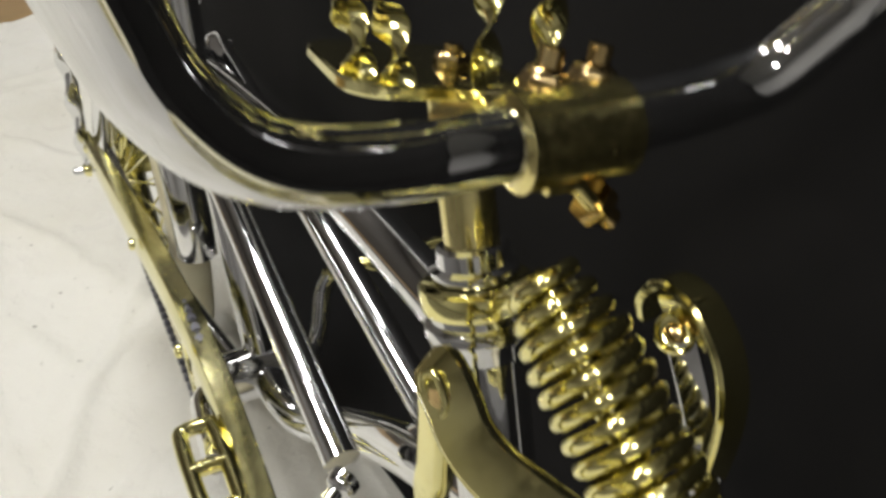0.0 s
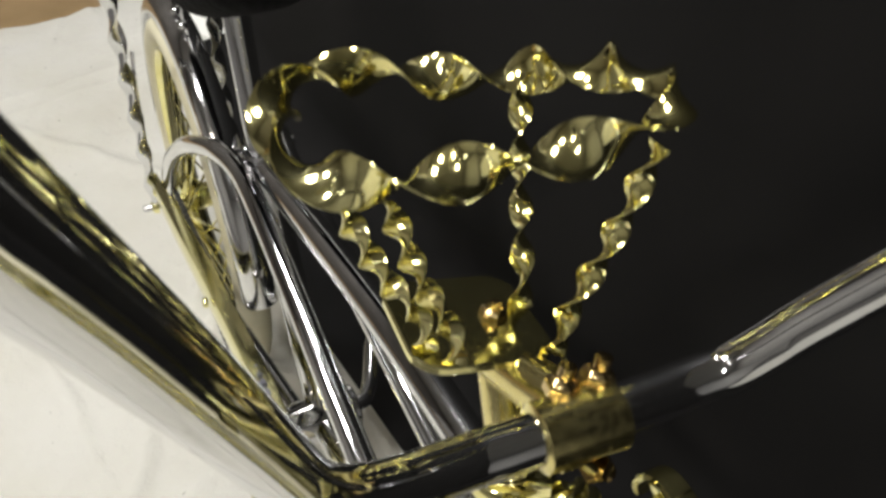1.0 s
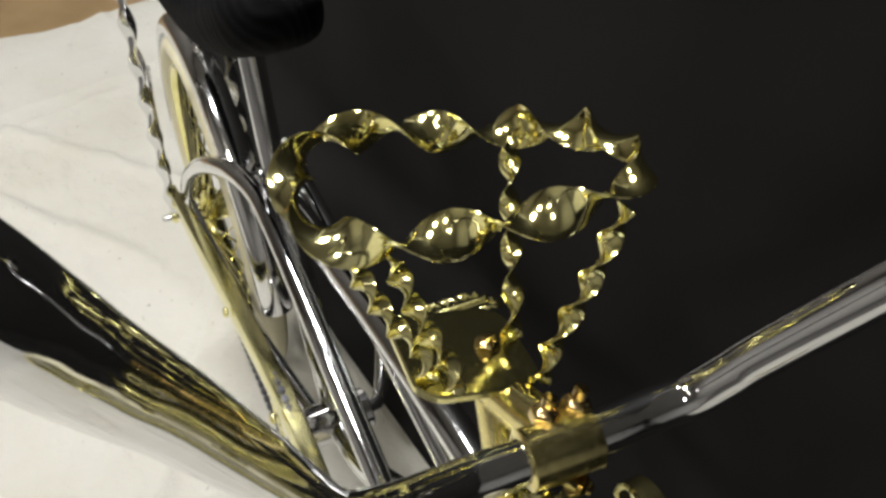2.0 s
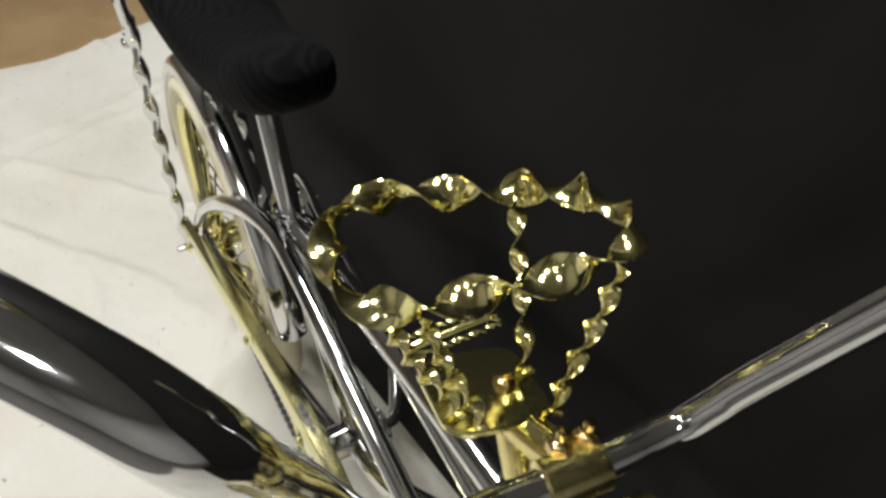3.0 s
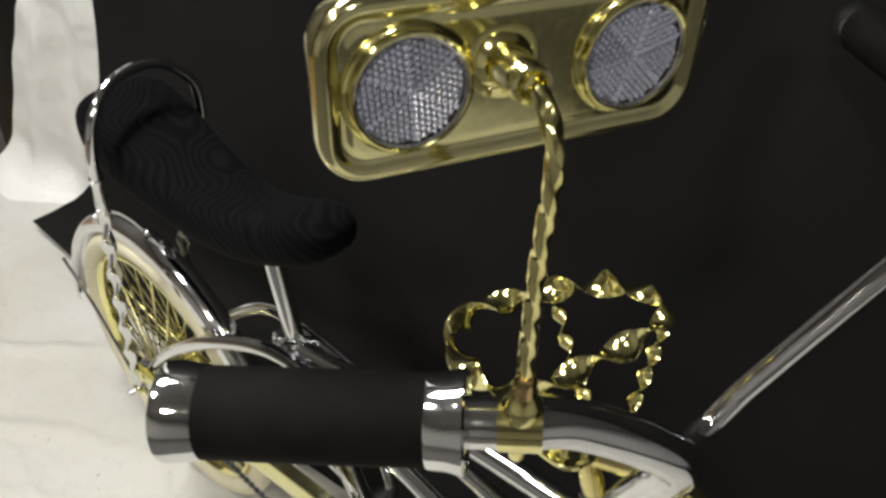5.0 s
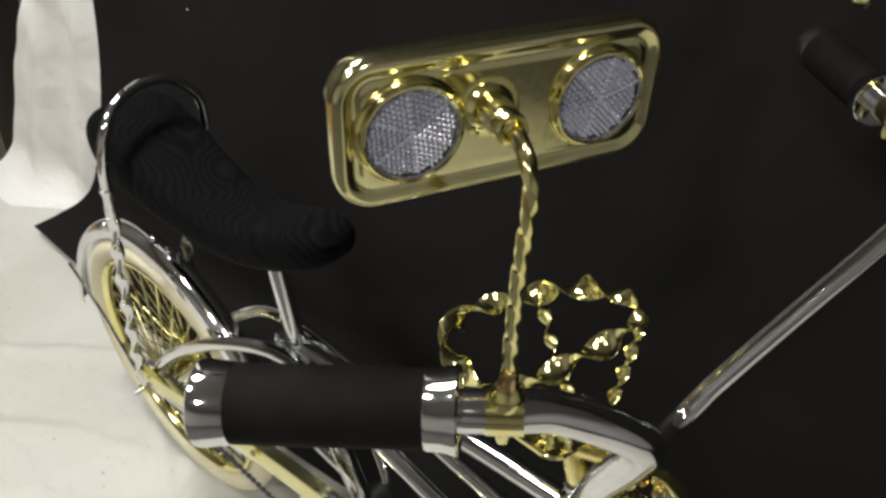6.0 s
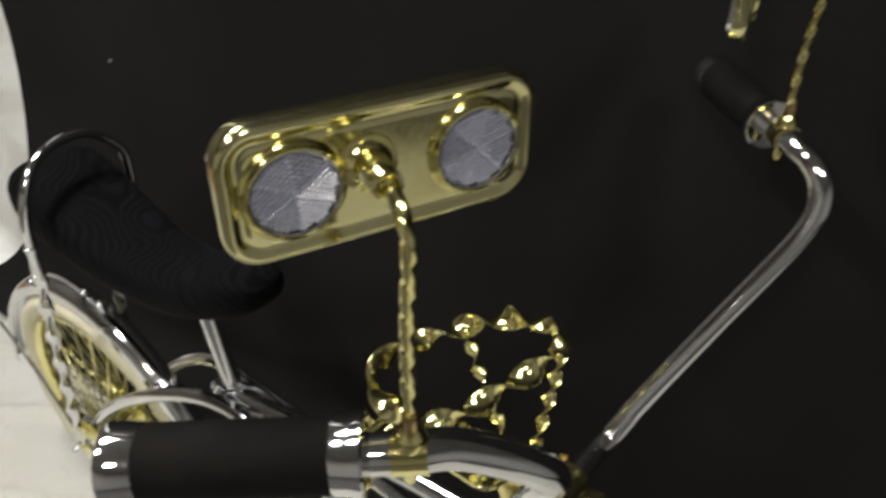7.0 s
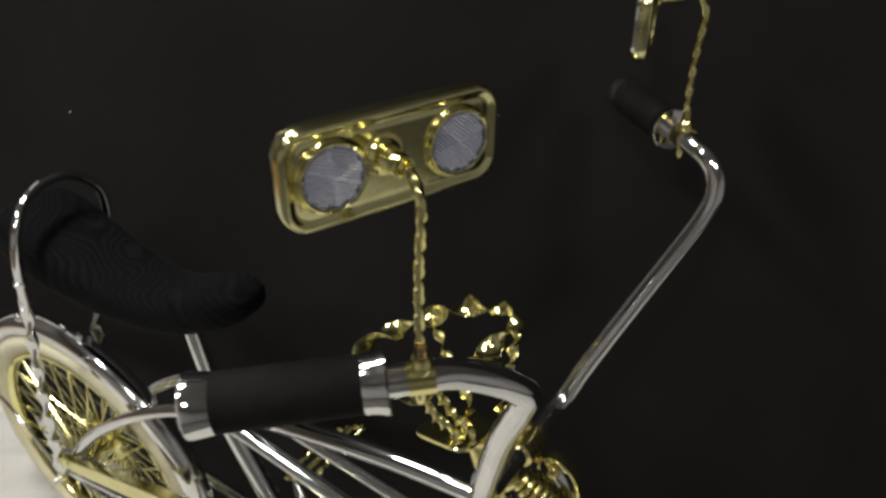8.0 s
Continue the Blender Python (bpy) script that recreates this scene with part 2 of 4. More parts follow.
slab("floor", (-2.05, -4.0, -0.12), (-0.9, 2.2, -0.034), DARKWOOD, "light brown wooden floor beyond the white sheet", "floor")
# unseen stretch of floor, added dark grey to darken the reflections in the chrome
slab("floor", (-0.9, -4.0, -0.12), (4.2, 2.2, -0.034), UNSEEN_FLOOR, "unseen floor under the white sheet, kept dark grey for the chrome to mirror", "floor")
slab("wall_north", (-2.05, 2.2, -0.12), (4.2, 2.35, 2.8), PLASTER, "plain grey wall behind the black cloth")
slab("wall_panel", (-1.31, 0.40, -0.034), (-0.42, 0.50, 2.8), DARKWALL, "dark brown wall panel behind the cloths")
bm = bmesh.new()
box(bm, pose(-1.375, 0.125, 0, 0, 0, 134.7) @ Matrix.Translation((0.45, -0.075, 1.383)), 0.9, 0.15, 2.834)
tagged(part("wall_panel", bm, DARKWALL), "dark brown wall panel standing askew beside the white drape", "wall", kind="structure")
slab("wall_south", (-2.05, -4.15, -0.12), (4.2, -4.0, 2.8), PLASTER, "plain grey wall of the room")
slab("wall_west", (-2.05, -4.0, -0.12), (-1.9, 2.2, 2.8), DARKWALL, "dark brown panelled wall beyond the sheet")
slab("wall_east", (4.2, -4.15, -0.12), (4.35, 2.35, 2.8), PLASTER, "plain grey wall of the room")
slab("ceiling", (-2.05, -4.15, 2.8), (4.35, 2.35, 2.9), CEILING, "plain grey ceiling", "ceiling")


def wall_y(x):
    """Where the hanging cloths meet the floor."""
    return 0.305 + 0.15 * (x + 0.27) if x > -0.27 else 0.305 + 0.06 * (x + 0.27)


def cloth_from_grid(name, nu, nv, place, mat, thick=0.003):
    bm = bmesh.new()
    rows = [[bm.verts.new(place(i / (nu - 1), j / (nv - 1))) for i in range(nu)] for j in range(nv)]
    for j in range(nv - 1):
        for i in range(nu - 1):
            bm.faces.new((rows[j][i], rows[j][i + 1], rows[j + 1][i + 1], rows[j + 1][i]))
    bmesh.ops.recalc_face_normals(bm, faces=bm.faces)
    ob = part(name, bm, mat, sharp=80)
    mod = ob.modifiers.new("thickness", "SOLIDIFY")
    mod.thickness, mod.offset = thick, 0
    return ob


def fold_noise(x, y, scale, seed=0.0):
    return noise.noise(Vector((x * scale, y * scale, seed)))


FOLDS = []
dice = random.Random(5)
for fold in range(34):
    turn = dice.choice((0.35, 0.9, 1.35, 1.9, 2.4)) + dice.uniform(-0.25, 0.25)
    FOLDS.append((math.cos(turn), math.sin(turn), dice.uniform(-1.1, 1.3), dice.uniform(0.006, 0.016), dice.uniform(0.008, 0.02)))


def sheet_place(u, v):
    y = -0.92 + 1.18 * v + 0.05 * (1 - v) ** 3 * fold_noise(u, 0, 5, 6.3)
    x = -1.19 + 4.2 * u ** 1.35 - 0.115 * min(1.0, max(0.0, (y + 0.1) / 0.33)) * (1 - u) ** 4
    edge = 0.012 * fold_noise(0, y, 6, 3.1) if u == 0 else 0
    ridge = 0.0
    for a, b, c, h, wide in FOLDS:
        d = a * x + b * y + c + 0.07 * fold_noise(x, y, 1.7, c) + 0.012 * fold_noise(x, y, 9, c)
        if abs(d) < 4 * wide:
            ridge += h * math.exp(-(d / wide) ** 2) * max(0.0, 0.55 + 1.2 * fold_noise(x, y, 1.1, a * 3 + 7))
    warp = 0.25 * fold_noise(x, y, 1.6, 8)
    z = 0.009 * fold_noise(x, y, 2.6) + 0.006 * fold_noise(x * 0.5 + warp, y * 1.6 + warp, 7, 2) + 0.0028 * fold_noise(x * 1.5 + warp, y * 0.7, 19, 5) + ridge
    lay = min(1.0, max(0.0, (0.10 - y) / 0.1))
    return Vector((x + edge, y, -0.022 + (z if z < 0 else z * (0.25 + 0.75 * lay))))


tagged(cloth_from_grid("white_sheet", 400, 210, sheet_place, SHEET), "wrinkled off-white cotton sheet spread over the floor", "sheet", kind="structure")


def white_drape_place(u, v):
    """Hangs to the floor, turns softly and runs out under its own weight."""
    s = 2.16 * v ** 0.8
    z = 2.0 - s
    run = max(0.0, s - 1.93)
    bend = 0.07
    if run > 0:
        a = min(run / bend, math.pi / 2)
        z = 0.07 - bend * math.sin(a)
        slide = bend * (1 - math.cos(a)) + max(0.0, run - bend * math.pi / 2)
    else:
        slide = 0.0
    left = -1.255 + 0.56 * min(max(z, 0.0), 0.75)
    x = left + (-0.45 - left) * u
    beside = max(0.0, min(1.0, (-0.85 - x) / 0.2))
    hang = max(0.0, 1 - slide / 0.05)
    y = wall_y(x) + 0.022 - 0.030 * beside - slide * beside + (0.010 * math.sin(24 * u + 1.5 * z) + 0.008 * fold_noise(x, z, 7, 1)) * (0.3 + 0.7 * hang)
    lift = 0.006 * (1 - hang) * fold_noise(x, y, 9, 2)
    return Vector((x, y, max(z, 0.0) - 0.010 * (1 - hang) - 0.03 * max(0.0, (v - 0.93) / 0.07) + lift))


tagged(cloth_from_grid("white_drape", 60, 130, white_drape_place, WHITE_DRAPE), "white cotton drape hanging behind the black cloth", "drape", kind="structure")


def black_cloth_place(u, v):
    """Hangs from 2.1 m, turns over a cove and runs out over the floor."""
    up, cove, out = 2.0, 0.12, 0.12
    s = v * (up + cove + out)
    z0 = 2.1 - s
    left = -0.60 - 0.285 * (max(0.0, 0.7 - max(0.0, z0)) / 0.7) ** 1.6
    x = left + (3.2 - left) * u ** 1.2
    wy = wall_y(x)
    front = 0.118 + 0.045 * max(0.0, min(1.0, (x - 0.1) / 0.4))
    reach = wy - front
    if s < up:
        y, z = wy, z0
    elif s < up + cove:
        a = (s - up) / cove * math.pi / 2
        y, z = wy - 0.1 * (1 - math.cos(a)), 0.1 * (1 - math.sin(a))
    else:
        k = (s - up - cove) / out
        y, z = wy - 0.1 - (reach - 0.1) * k, 0.0
    hang = min(1.0, s / 0.4)
    y += 0.010 * hang * fold_noise(x, z * 0.3, 3.0, 4) * (1 if s < up else 0.3)
    z += 0.011 + 0.004 * fold_noise(x, y, 5, 9)
    return Vector((x, y, z))


tagged(cloth_from_grid("black_backdrop_cloth", 150, 110, black_cloth_place, DRAPE), "matt black felt cloth hanging behind the bicycle and running out over the floor", "backdrop", kind="structure")


def ceiling_lamp(x, y, size):
    lamp = tagged(new("ceiling_lamp"), "small square white ceiling lamp, lit", "ceiling lamp", "ceiling lamps")
    lamp.location = (x, y, 2.8)
    bm = bmesh.new()
    box(bm, pose(0, 0, -0.04), size + 0.06, size + 0.06, 0.08, 0.01)
    part("housing", bm, TIN, lamp)
    bm = bmesh.new()
    box(bm, pose(0, 0, -0.09), size, size, 0.016, 0.004)
    part("diffuser", bm, GLOW, lamp, "glowing white diffuser")
    return lamp


for lamp_x, lamp_y, lamp_size, lamp_watts, lamp_colour in LAMPS:
    ceiling_lamp(lamp_x, lamp_y, lamp_size)

# ---- the bicycle ----
bicycle = tagged(new("lowrider_bicycle"), "chrome and gold-plated lowrider bicycle standing on a white sheet", "bicycle")
MID = 0.022          # sideways place of the front end


def wheel(name, centre, turn, label):
    """A 20 inch wheel: cream tyre, gold rim, hub and crossed spokes."""
    base = Matrix.Translation(centre) @ Matrix.Rotation(turn, 4, "Z")
    bm = bmesh.new()
    torus(bm, (0, 0, 0), (0, 1, 0), 0.2305, 0.0200, 72, 14)
    tyre = part(name, bm, CREAM, bicycle, label)
    tyre.matrix_local = base
    bm = bmesh.new()
    torus(bm, (0, 0, 0), (0, 1, 0), 0.2065, 0.0075, 72, 10, 1.9)
    part("rim", bm, GOLD, tyre, "gold-plated rim")
    bm = bmesh.new()
    lathe(bm, ((-0.048, 0.007), (-0.034, 0.007), (-0.034, 0.026), (-0.030, 0.027), (-0.028, 0.018), (0.028, 0.018), (0.030, 0.027), (0.034, 0.026), (0.034, 0.007), (0.048, 0.007)), (0, 0, 0), (0, 1, 0), 24)
    part("hub", bm, GOLD, tyre, "gold-plated hub")
    count = 26
    bm = bmesh.new()
    a = Vector((0.024 * math.cos(0.9), 0.031, 0.024 * math.sin(0.9)))
    b = Vector((0.202, 0.004, 0.0))
    sweep(bm, [a, a.lerp(b, 0.5), b], circle(0.0017, 6))
    spoke = part("spoke", bm, GOLD, tyre)
    bm = bmesh.new()
    a = Vector((0.024 * math.cos(-0.9), -0.031, 0.024 * math.sin(-0.9)))
    b = Vector((0.202, -0.004, 0.0))
    sweep(bm, [a, a.lerp(b, 0.5), b], circle(0.0017, 6))
    other = part("spoke", bm, GOLD, tyre)
    for k in range(1, count * 2):
        src = spoke if k % 2 == 0 else other
        if k == 1:
            ob = other
        else:
            ob = new("spoke", src.data)
            ob.parent = tyre
        ob.matrix_local = Matrix.Rotation(math.tau * k / (count * 2), 4, "Y")
    return tyre


REAR = Vector((0, 0, 0.25))
wheel("rear_wheel", REAR, 0.0, "cream-walled rear wheel with gold rim and spokes")
STEER = -0.074
FRONT = Vector((1.03, 0.028, 0.25))
wheel("front_wheel", FRONT, STEER, "cream-walled front wheel with gold rim and spokes")

# axle with nuts and gold end caps
for s in (-1, 1):
    bm = bmesh.new()
    lathe(bm, ((0.045, 0.0045), (0.084, 0.0045), (0.086, 0.003)), REAR, (0, s, 0), 10)
    part("axle_end", bm, STEEL, bicycle)
    hex_bolt("axle_nut", REAR + Vector((0, s * 0.066, 0)), (0, s, 0), 0.010, 0.009, GOLD, bicycle)


# frame tubes
HEAD_TOP, HEAD_LOW = Vector((0.762, MID, 0.606)), Vector((0.806, MID, 0.492))
COLLAR, CRANK = Vector((0.334, 0.010, 0.525)), Vector((0.452, 0.012, 0.285))
STEER_AXIS = (HEAD_TOP - HEAD_LOW).normalized()
part("head_tube", rod(HEAD_LOW, HEAD_TOP - STEER_AXIS * 0.009, 0.0175, 24), CHROME, bicycle)
part("top_tube", tube((COLLAR, (0.48, 0.014, 0.556), (0.62, 0.018, 0.580), (0.755, MID, 0.590)), 0.0128), CHROME, bicycle)
part("down_tube", tube((CRANK, (0.505, 0.012, 0.296), (0.565, 0.014, 0.332), (0.64, 0.016, 0.405), (0.71, 0.019, 0.463), (0.79, MID, 0.512)), 0.0145), CHROME, bicycle)
part("seat_tube", rod(COLLAR + Vector((-0.003, 0, 0.012)), CRANK, 0.0145, 20), CHROME, bicycle)
for s in (-1, 1):
    y = lambda k, s=s: 0.010 + s * k
    part("cantilever_tube", tube(((0.0, y(0.058), 0.256), (0.085, y(0.056), 0.372), (0.19, y(0.048), 0.466), (0.28, y(0.033), 0.517), (0.34, y(0.0235), 0.530), (0.40, y(0.0225), 0.528), (0.50, y(0.024), 0.512), (0.60, y(0.026), 0.494), (0.712, y(0.028), 0.474)), 0.0102, 8, 16), CHROME, bicycle)
    part("chain_stay", tube(((0.0, y(0.058), 0.244), (0.16, y(0.050), 0.255), (0.32, y(0.034), 0.272), CRANK + Vector((-0.01, s * 0.02, 0))), 0.0088, 6, 14), CHROME, bicycle)
    bm = bmesh.new()
    box(bm, pose(0.004, y(0.0605), 0.25, 0, 0, 0), 0.05, 0.006, 0.038, 0.002)
    part("dropout_plate", bm, CHROME, bicycle)
    hex_bolt("tube_bolt", (0.722, y(0.030), 0.474), (0.5, s * 0.8, -0.1), 0.0085, 0.01, CHROME, bicycle, 0.006)
bm = bmesh.new()
lathe(bm, ((-0.036, 0.021), (-0.034, 0.0235), (0.034, 0.0235), (0.036, 0.021)), CRANK, (0, 1, 0), 24)
part("bottom_bracket_shell", bm, CHROME, bicycle)

# headset: chrome cup, gold mount ring, lock nut
bm = bmesh.new()
lathe(bm, ((-0.004, 0.0175), (-0.002, 0.0205), (0.002, 0.0212), (0.005, 0.0222), (0.008, 0.0232), (0.011, 0.0226), (0.013, 0.020), (0.016, 0.020)), HEAD_TOP - STEER_AXIS * 0.013, STEER_AXIS, 28)
part("headset_cup", bm, CHROME, bicycle)
bm = bmesh.new()
lathe(bm, ((0.0, 0.0205), (0.001, 0.0228), (0.003, 0.0234), (0.0085, 0.0234), (0.0105, 0.0228), (0.012, 0.0205)), HEAD_TOP + STEER_AXIS * 0.0035, STEER_AXIS, 32)
part("spring_mount_ring", bm, GOLD, bicycle)
bm = bmesh.new()
lathe(bm, ((0.0, 0.0172), (0.0015, 0.0180), (0.004, 0.0178), (0.0055, 0.0150), (0.012, 0.0148), (0.0135, 0.0130)), HEAD_TOP + STEER_AXIS * 0.0165, STEER_AXIS, 32)
part("lock_nut", bm, CHROME, bicycle)

# gold stem post with forward clamp
POST_TOP = HEAD_TOP + STEER_AXIS * 0.092
part("stem_post", rod(HEAD_TOP + STEER_AXIS * 0.010, POST_TOP, 0.0112, 24), BRASS, bicycle)

# handlebar, in a frame turned with the steering
BAR = Matrix.Translation((0.80, MID, 0)) @ Matrix.Rotation(STEER, 4, "Z")
BAR_Z = 0.708


def bar_at(f, u, z):
    return BAR @ Vector((f, u, z))


half = [(0.0, 0.03, 0.708), (0.0, 0.052, 0.708), (0.0042, 0.0807, 0.7146), (0.0091, 0.1004, 0.7264), (0.0146, 0.1144, 0.745), (0.018, 0.1224, 0.7663), (0.0337, 0.1377, 0.8233), (0.0495, 0.1524, 0.8771), (0.0641, 0.162, 0.9154), (0.0727, 0.1673, 0.9385), (0.0764, 0.1733, 0.9565), (0.0656, 0.1882, 0.9726), (0.0445, 0.2126, 0.987), (0.0304, 0.2338, 0.9917), (0.0138, 0.249, 0.99), (-0.0022, 0.263, 0.988), (-0.0332, 0.29, 0.9849), (-0.0632, 0.316, 0.9809), (-0.0806, 0.3318, 0.9788)]
far_half = [(0.0, 0.03, 0.711), (0.0001, 0.0537, 0.7139), (0.0027, 0.0688, 0.7198), (0.0073, 0.082, 0.7356), (0.0133, 0.094, 0.7556), (0.0425, 0.1387, 0.8348), (0.067, 0.1762, 0.8982), (0.0763, 0.1915, 0.926), (0.0795, 0.1996, 0.9467), (0.0745, 0.2056, 0.9655), (0.0615, 0.2105, 0.9783), (0.045, 0.2175, 0.983), (0.027, 0.229, 0.984), (0.011, 0.243, 0.982), (-0.02, 0.27, 0.979), (-0.05, 0.296, 0.975), (-0.084, 0.326, 0.971)]
whole = [bar_at(f, -u, z) for f, u, z in half[::-1]] + [bar_at(f, u, z) for f, u, z in far_half]
part("handlebar", sweep(bmesh.new(), smooth_path(whole, 8), circle(0.0111, 24)), CHROME, bicycle, "bent chrome handlebar")

STEM_SIDE = (BAR.to_3x3() @ Vector((0, 1, 0))).normalized()
STEM_FWD = (BAR.to_3x3() @ Vector((1, 0, 0))).normalized()
CLAMP = bar_at(0.0, 0.0, BAR_Z)
clamp = part("stem_clamp", lathe(bmesh.new(), ((-0.022, 0.0135), (-0.021, 0.0150), (0.015, 0.0150), (0.016, 0.0135)), CLAMP, STEM_SIDE, 28), BRASS, bicycle, "satin gold handlebar clamp")
for k, h in ((-0.005, 0.007), (0.012, 0.006)):
    hex_bolt("clamp_bolt", CLAMP - STEM_FWD * 0.013 + STEM_SIDE * k + Vector((0, 0, h)), (-0.15, 0.25, 1), 0.0078, 0.009, COPPER, clamp, 0.005, 6)
lug = CLAMP + STEM_FWD * 0.006 - STEM_SIDE * 0.004 - Vector((0, 0, 0.011))
lean = (STEM_SIDE * 0.75 + STEM_FWD * 0.25 - Vector((0, 0, 0.75))).normalized()
part("clamp_lug", sweep(bmesh.new(), smooth_path((lug - STEM_SIDE * 0.010 + Vector((0, 0, 0.001)), lug, lug + lean * 0.008, lug + lean * 0.014), 6), flat_bar(0.012, 0.005), side=STEM_FWD), BRASS, clamp)
hex_bolt("clamp_nut", lug + lean * 0.011, lean, 0.0078, 0.007, COPPER, clamp, 0.004, 6)
part("stem_arm", tube((POST_TOP - STEER_AXIS * 0.014, POST_TOP.lerp(CLAMP, 0.5) - STEER_AXIS * 0.006, CLAMP - STEM_FWD * 0.008), 0.0125, 6, 18), BRASS, bicycle)


def twisted(points, width, thick, turns, count, start=0.0, closed=False):
    pts = resampled(smooth_path(points, 12, closed), count, closed)
    return sweep(bmesh.new(), pts, flat_bar(width, thick), turns, closed, start)


# twisted crown on the stem: tray, struts, ring
TRAY = Matrix.Translation((0.722, 0.014, 0.694)) @ Matrix.Rotation(radians(-8), 4, "Z") @ Matrix.Rotation(radians(-12), 4, "Y") @ Matrix.Rotation(radians(-8), 4, "X")
bm = bmesh.new()
outline_solid(bm, rounded_loop(0.074, 0.070, 0.016), TRAY @ Matrix.Translation((-0.003, -0.004, 0)), ((0.001, -0.0025), (0.0, -0.0015), (0.0, 0.0015), (0.001, 0.0025)))
crown = part("crown_tray", bm, GOLD, bicycle, "flat gold tray of the twisted crown")
hex_bolt("crown_bolt", TRAY @ Vector((-0.002, 0.010, 0.002)), TRAY.to_3x3() @ Vector((0, 0, 1)), 0.0072, 0.006, COPPER, crown, 0.002, 6)
RING = [(0.626, -0.036, 0.783), (0.613, 0.004, 0.774), (0.627, 0.052, 0.768), (0.658, 0.084, 0.783), (0.702, 0.094, 0.804), (0.748, 0.082, 0.817), (0.746, 0.050, 0.805), (0.729, 0.010, 0.793), (0.718, -0.026, 0.788), (0.696, -0.054, 0.786), (0.658, -0.056, 0.785)]
ring_line = resampled(smooth_path(RING, 12, True), 320, True)
part("crown_ring", sweep(bmesh.new(), ring_line, flat_bar(0.024, 0.0022), 5.0, True, 0.4, lambda t: 1 - 0.5 * math.exp(-((t - 0.49) / 0.05) ** 2)), GOLD, crown, "twisted flat gold ring")
for foot, top in (((0.017, -0.030, 0.002), (0.711, -0.046, 0.776)), ((0.031, -0.021, 0.002), (0.715, -0.028, 0.777)), ((-0.010, 0.028, 0.002), (0.646, 0.074, 0.776)), ((0.031, 0.027, 0.002), (0.752, 0.072, 0.802))):
    a, b = TRAY @ Vector(foot), Vector(top)
    mid1 = a.lerp(b, 0.12) + Vector((0, 0, 0.012))
    part("crown_strut", twisted((a, mid1, a.lerp(b, 0.55), b), 0.0122, 0.002, 2.4, 130, 0.8), GOLD, crown, "twisted flat gold strut")


# grips and mirrors, one a side; where each grip's stretch of the bar begins and ends
GRIP_FROM = {-1: bar_at(0.0304, -0.2338, 0.9920), 1: bar_at(0.027, 0.229, 0.984)}
GRIP_TO = {-1: bar_at(-0.0806, -0.3328, 0.9795), 1: bar_at(-0.084, 0.328, 0.971)}


def grip(s):
    a, b = GRIP_FROM[s], GRIP_TO[s]
    way = (b - a).normalized()
    foam = part("grip", lathe(bmesh.new(), ((0.036, 0.0185), (0.038, 0.0198), (0.090, 0.0203), (0.136, 0.0203), (0.138, 0.019)), a, way, 40), RUBBER, bicycle, "black foam grip with chrome ends")
    part("flange", lathe(bmesh.new(), ((0.0215, 0.0120), (0.0217, 0.0216), (0.0228, 0.0226), (0.0255, 0.0221), (0.030, 0.0209), (0.0375, 0.0205), (0.0385, 0.0200)), a, way, 40), CHROME, foam, "chrome inner flange")
    part("end_cap", lathe(bmesh.new(), ((0.1345, 0.0204), (0.136, 0.0207), (0.145, 0.0218), (0.1495, 0.0223), (0.152, 0.0219), (0.1532, 0.0203), (0.1538, 0.0165), (0.1540, 0.0)), a, way, 40, False), CHROME, foam, "chrome end cap")
    return foam


def twisted_square(points, half_wide, turns, count):
    """A square bar with eased corners, twisted along a path."""
    section = []
    for k in range(20):
        a = math.tau * k / 20
        ca, sa = math.cos(a), math.sin(a)
        section.append((half_wide * math.copysign(abs(ca) ** 0.7, ca), 0.8 * half_wide * math.copysign(abs(sa) ** 0.7, sa)))
    return sweep(bmesh.new(), resampled(smooth_path(points, 10), count), section, turns)


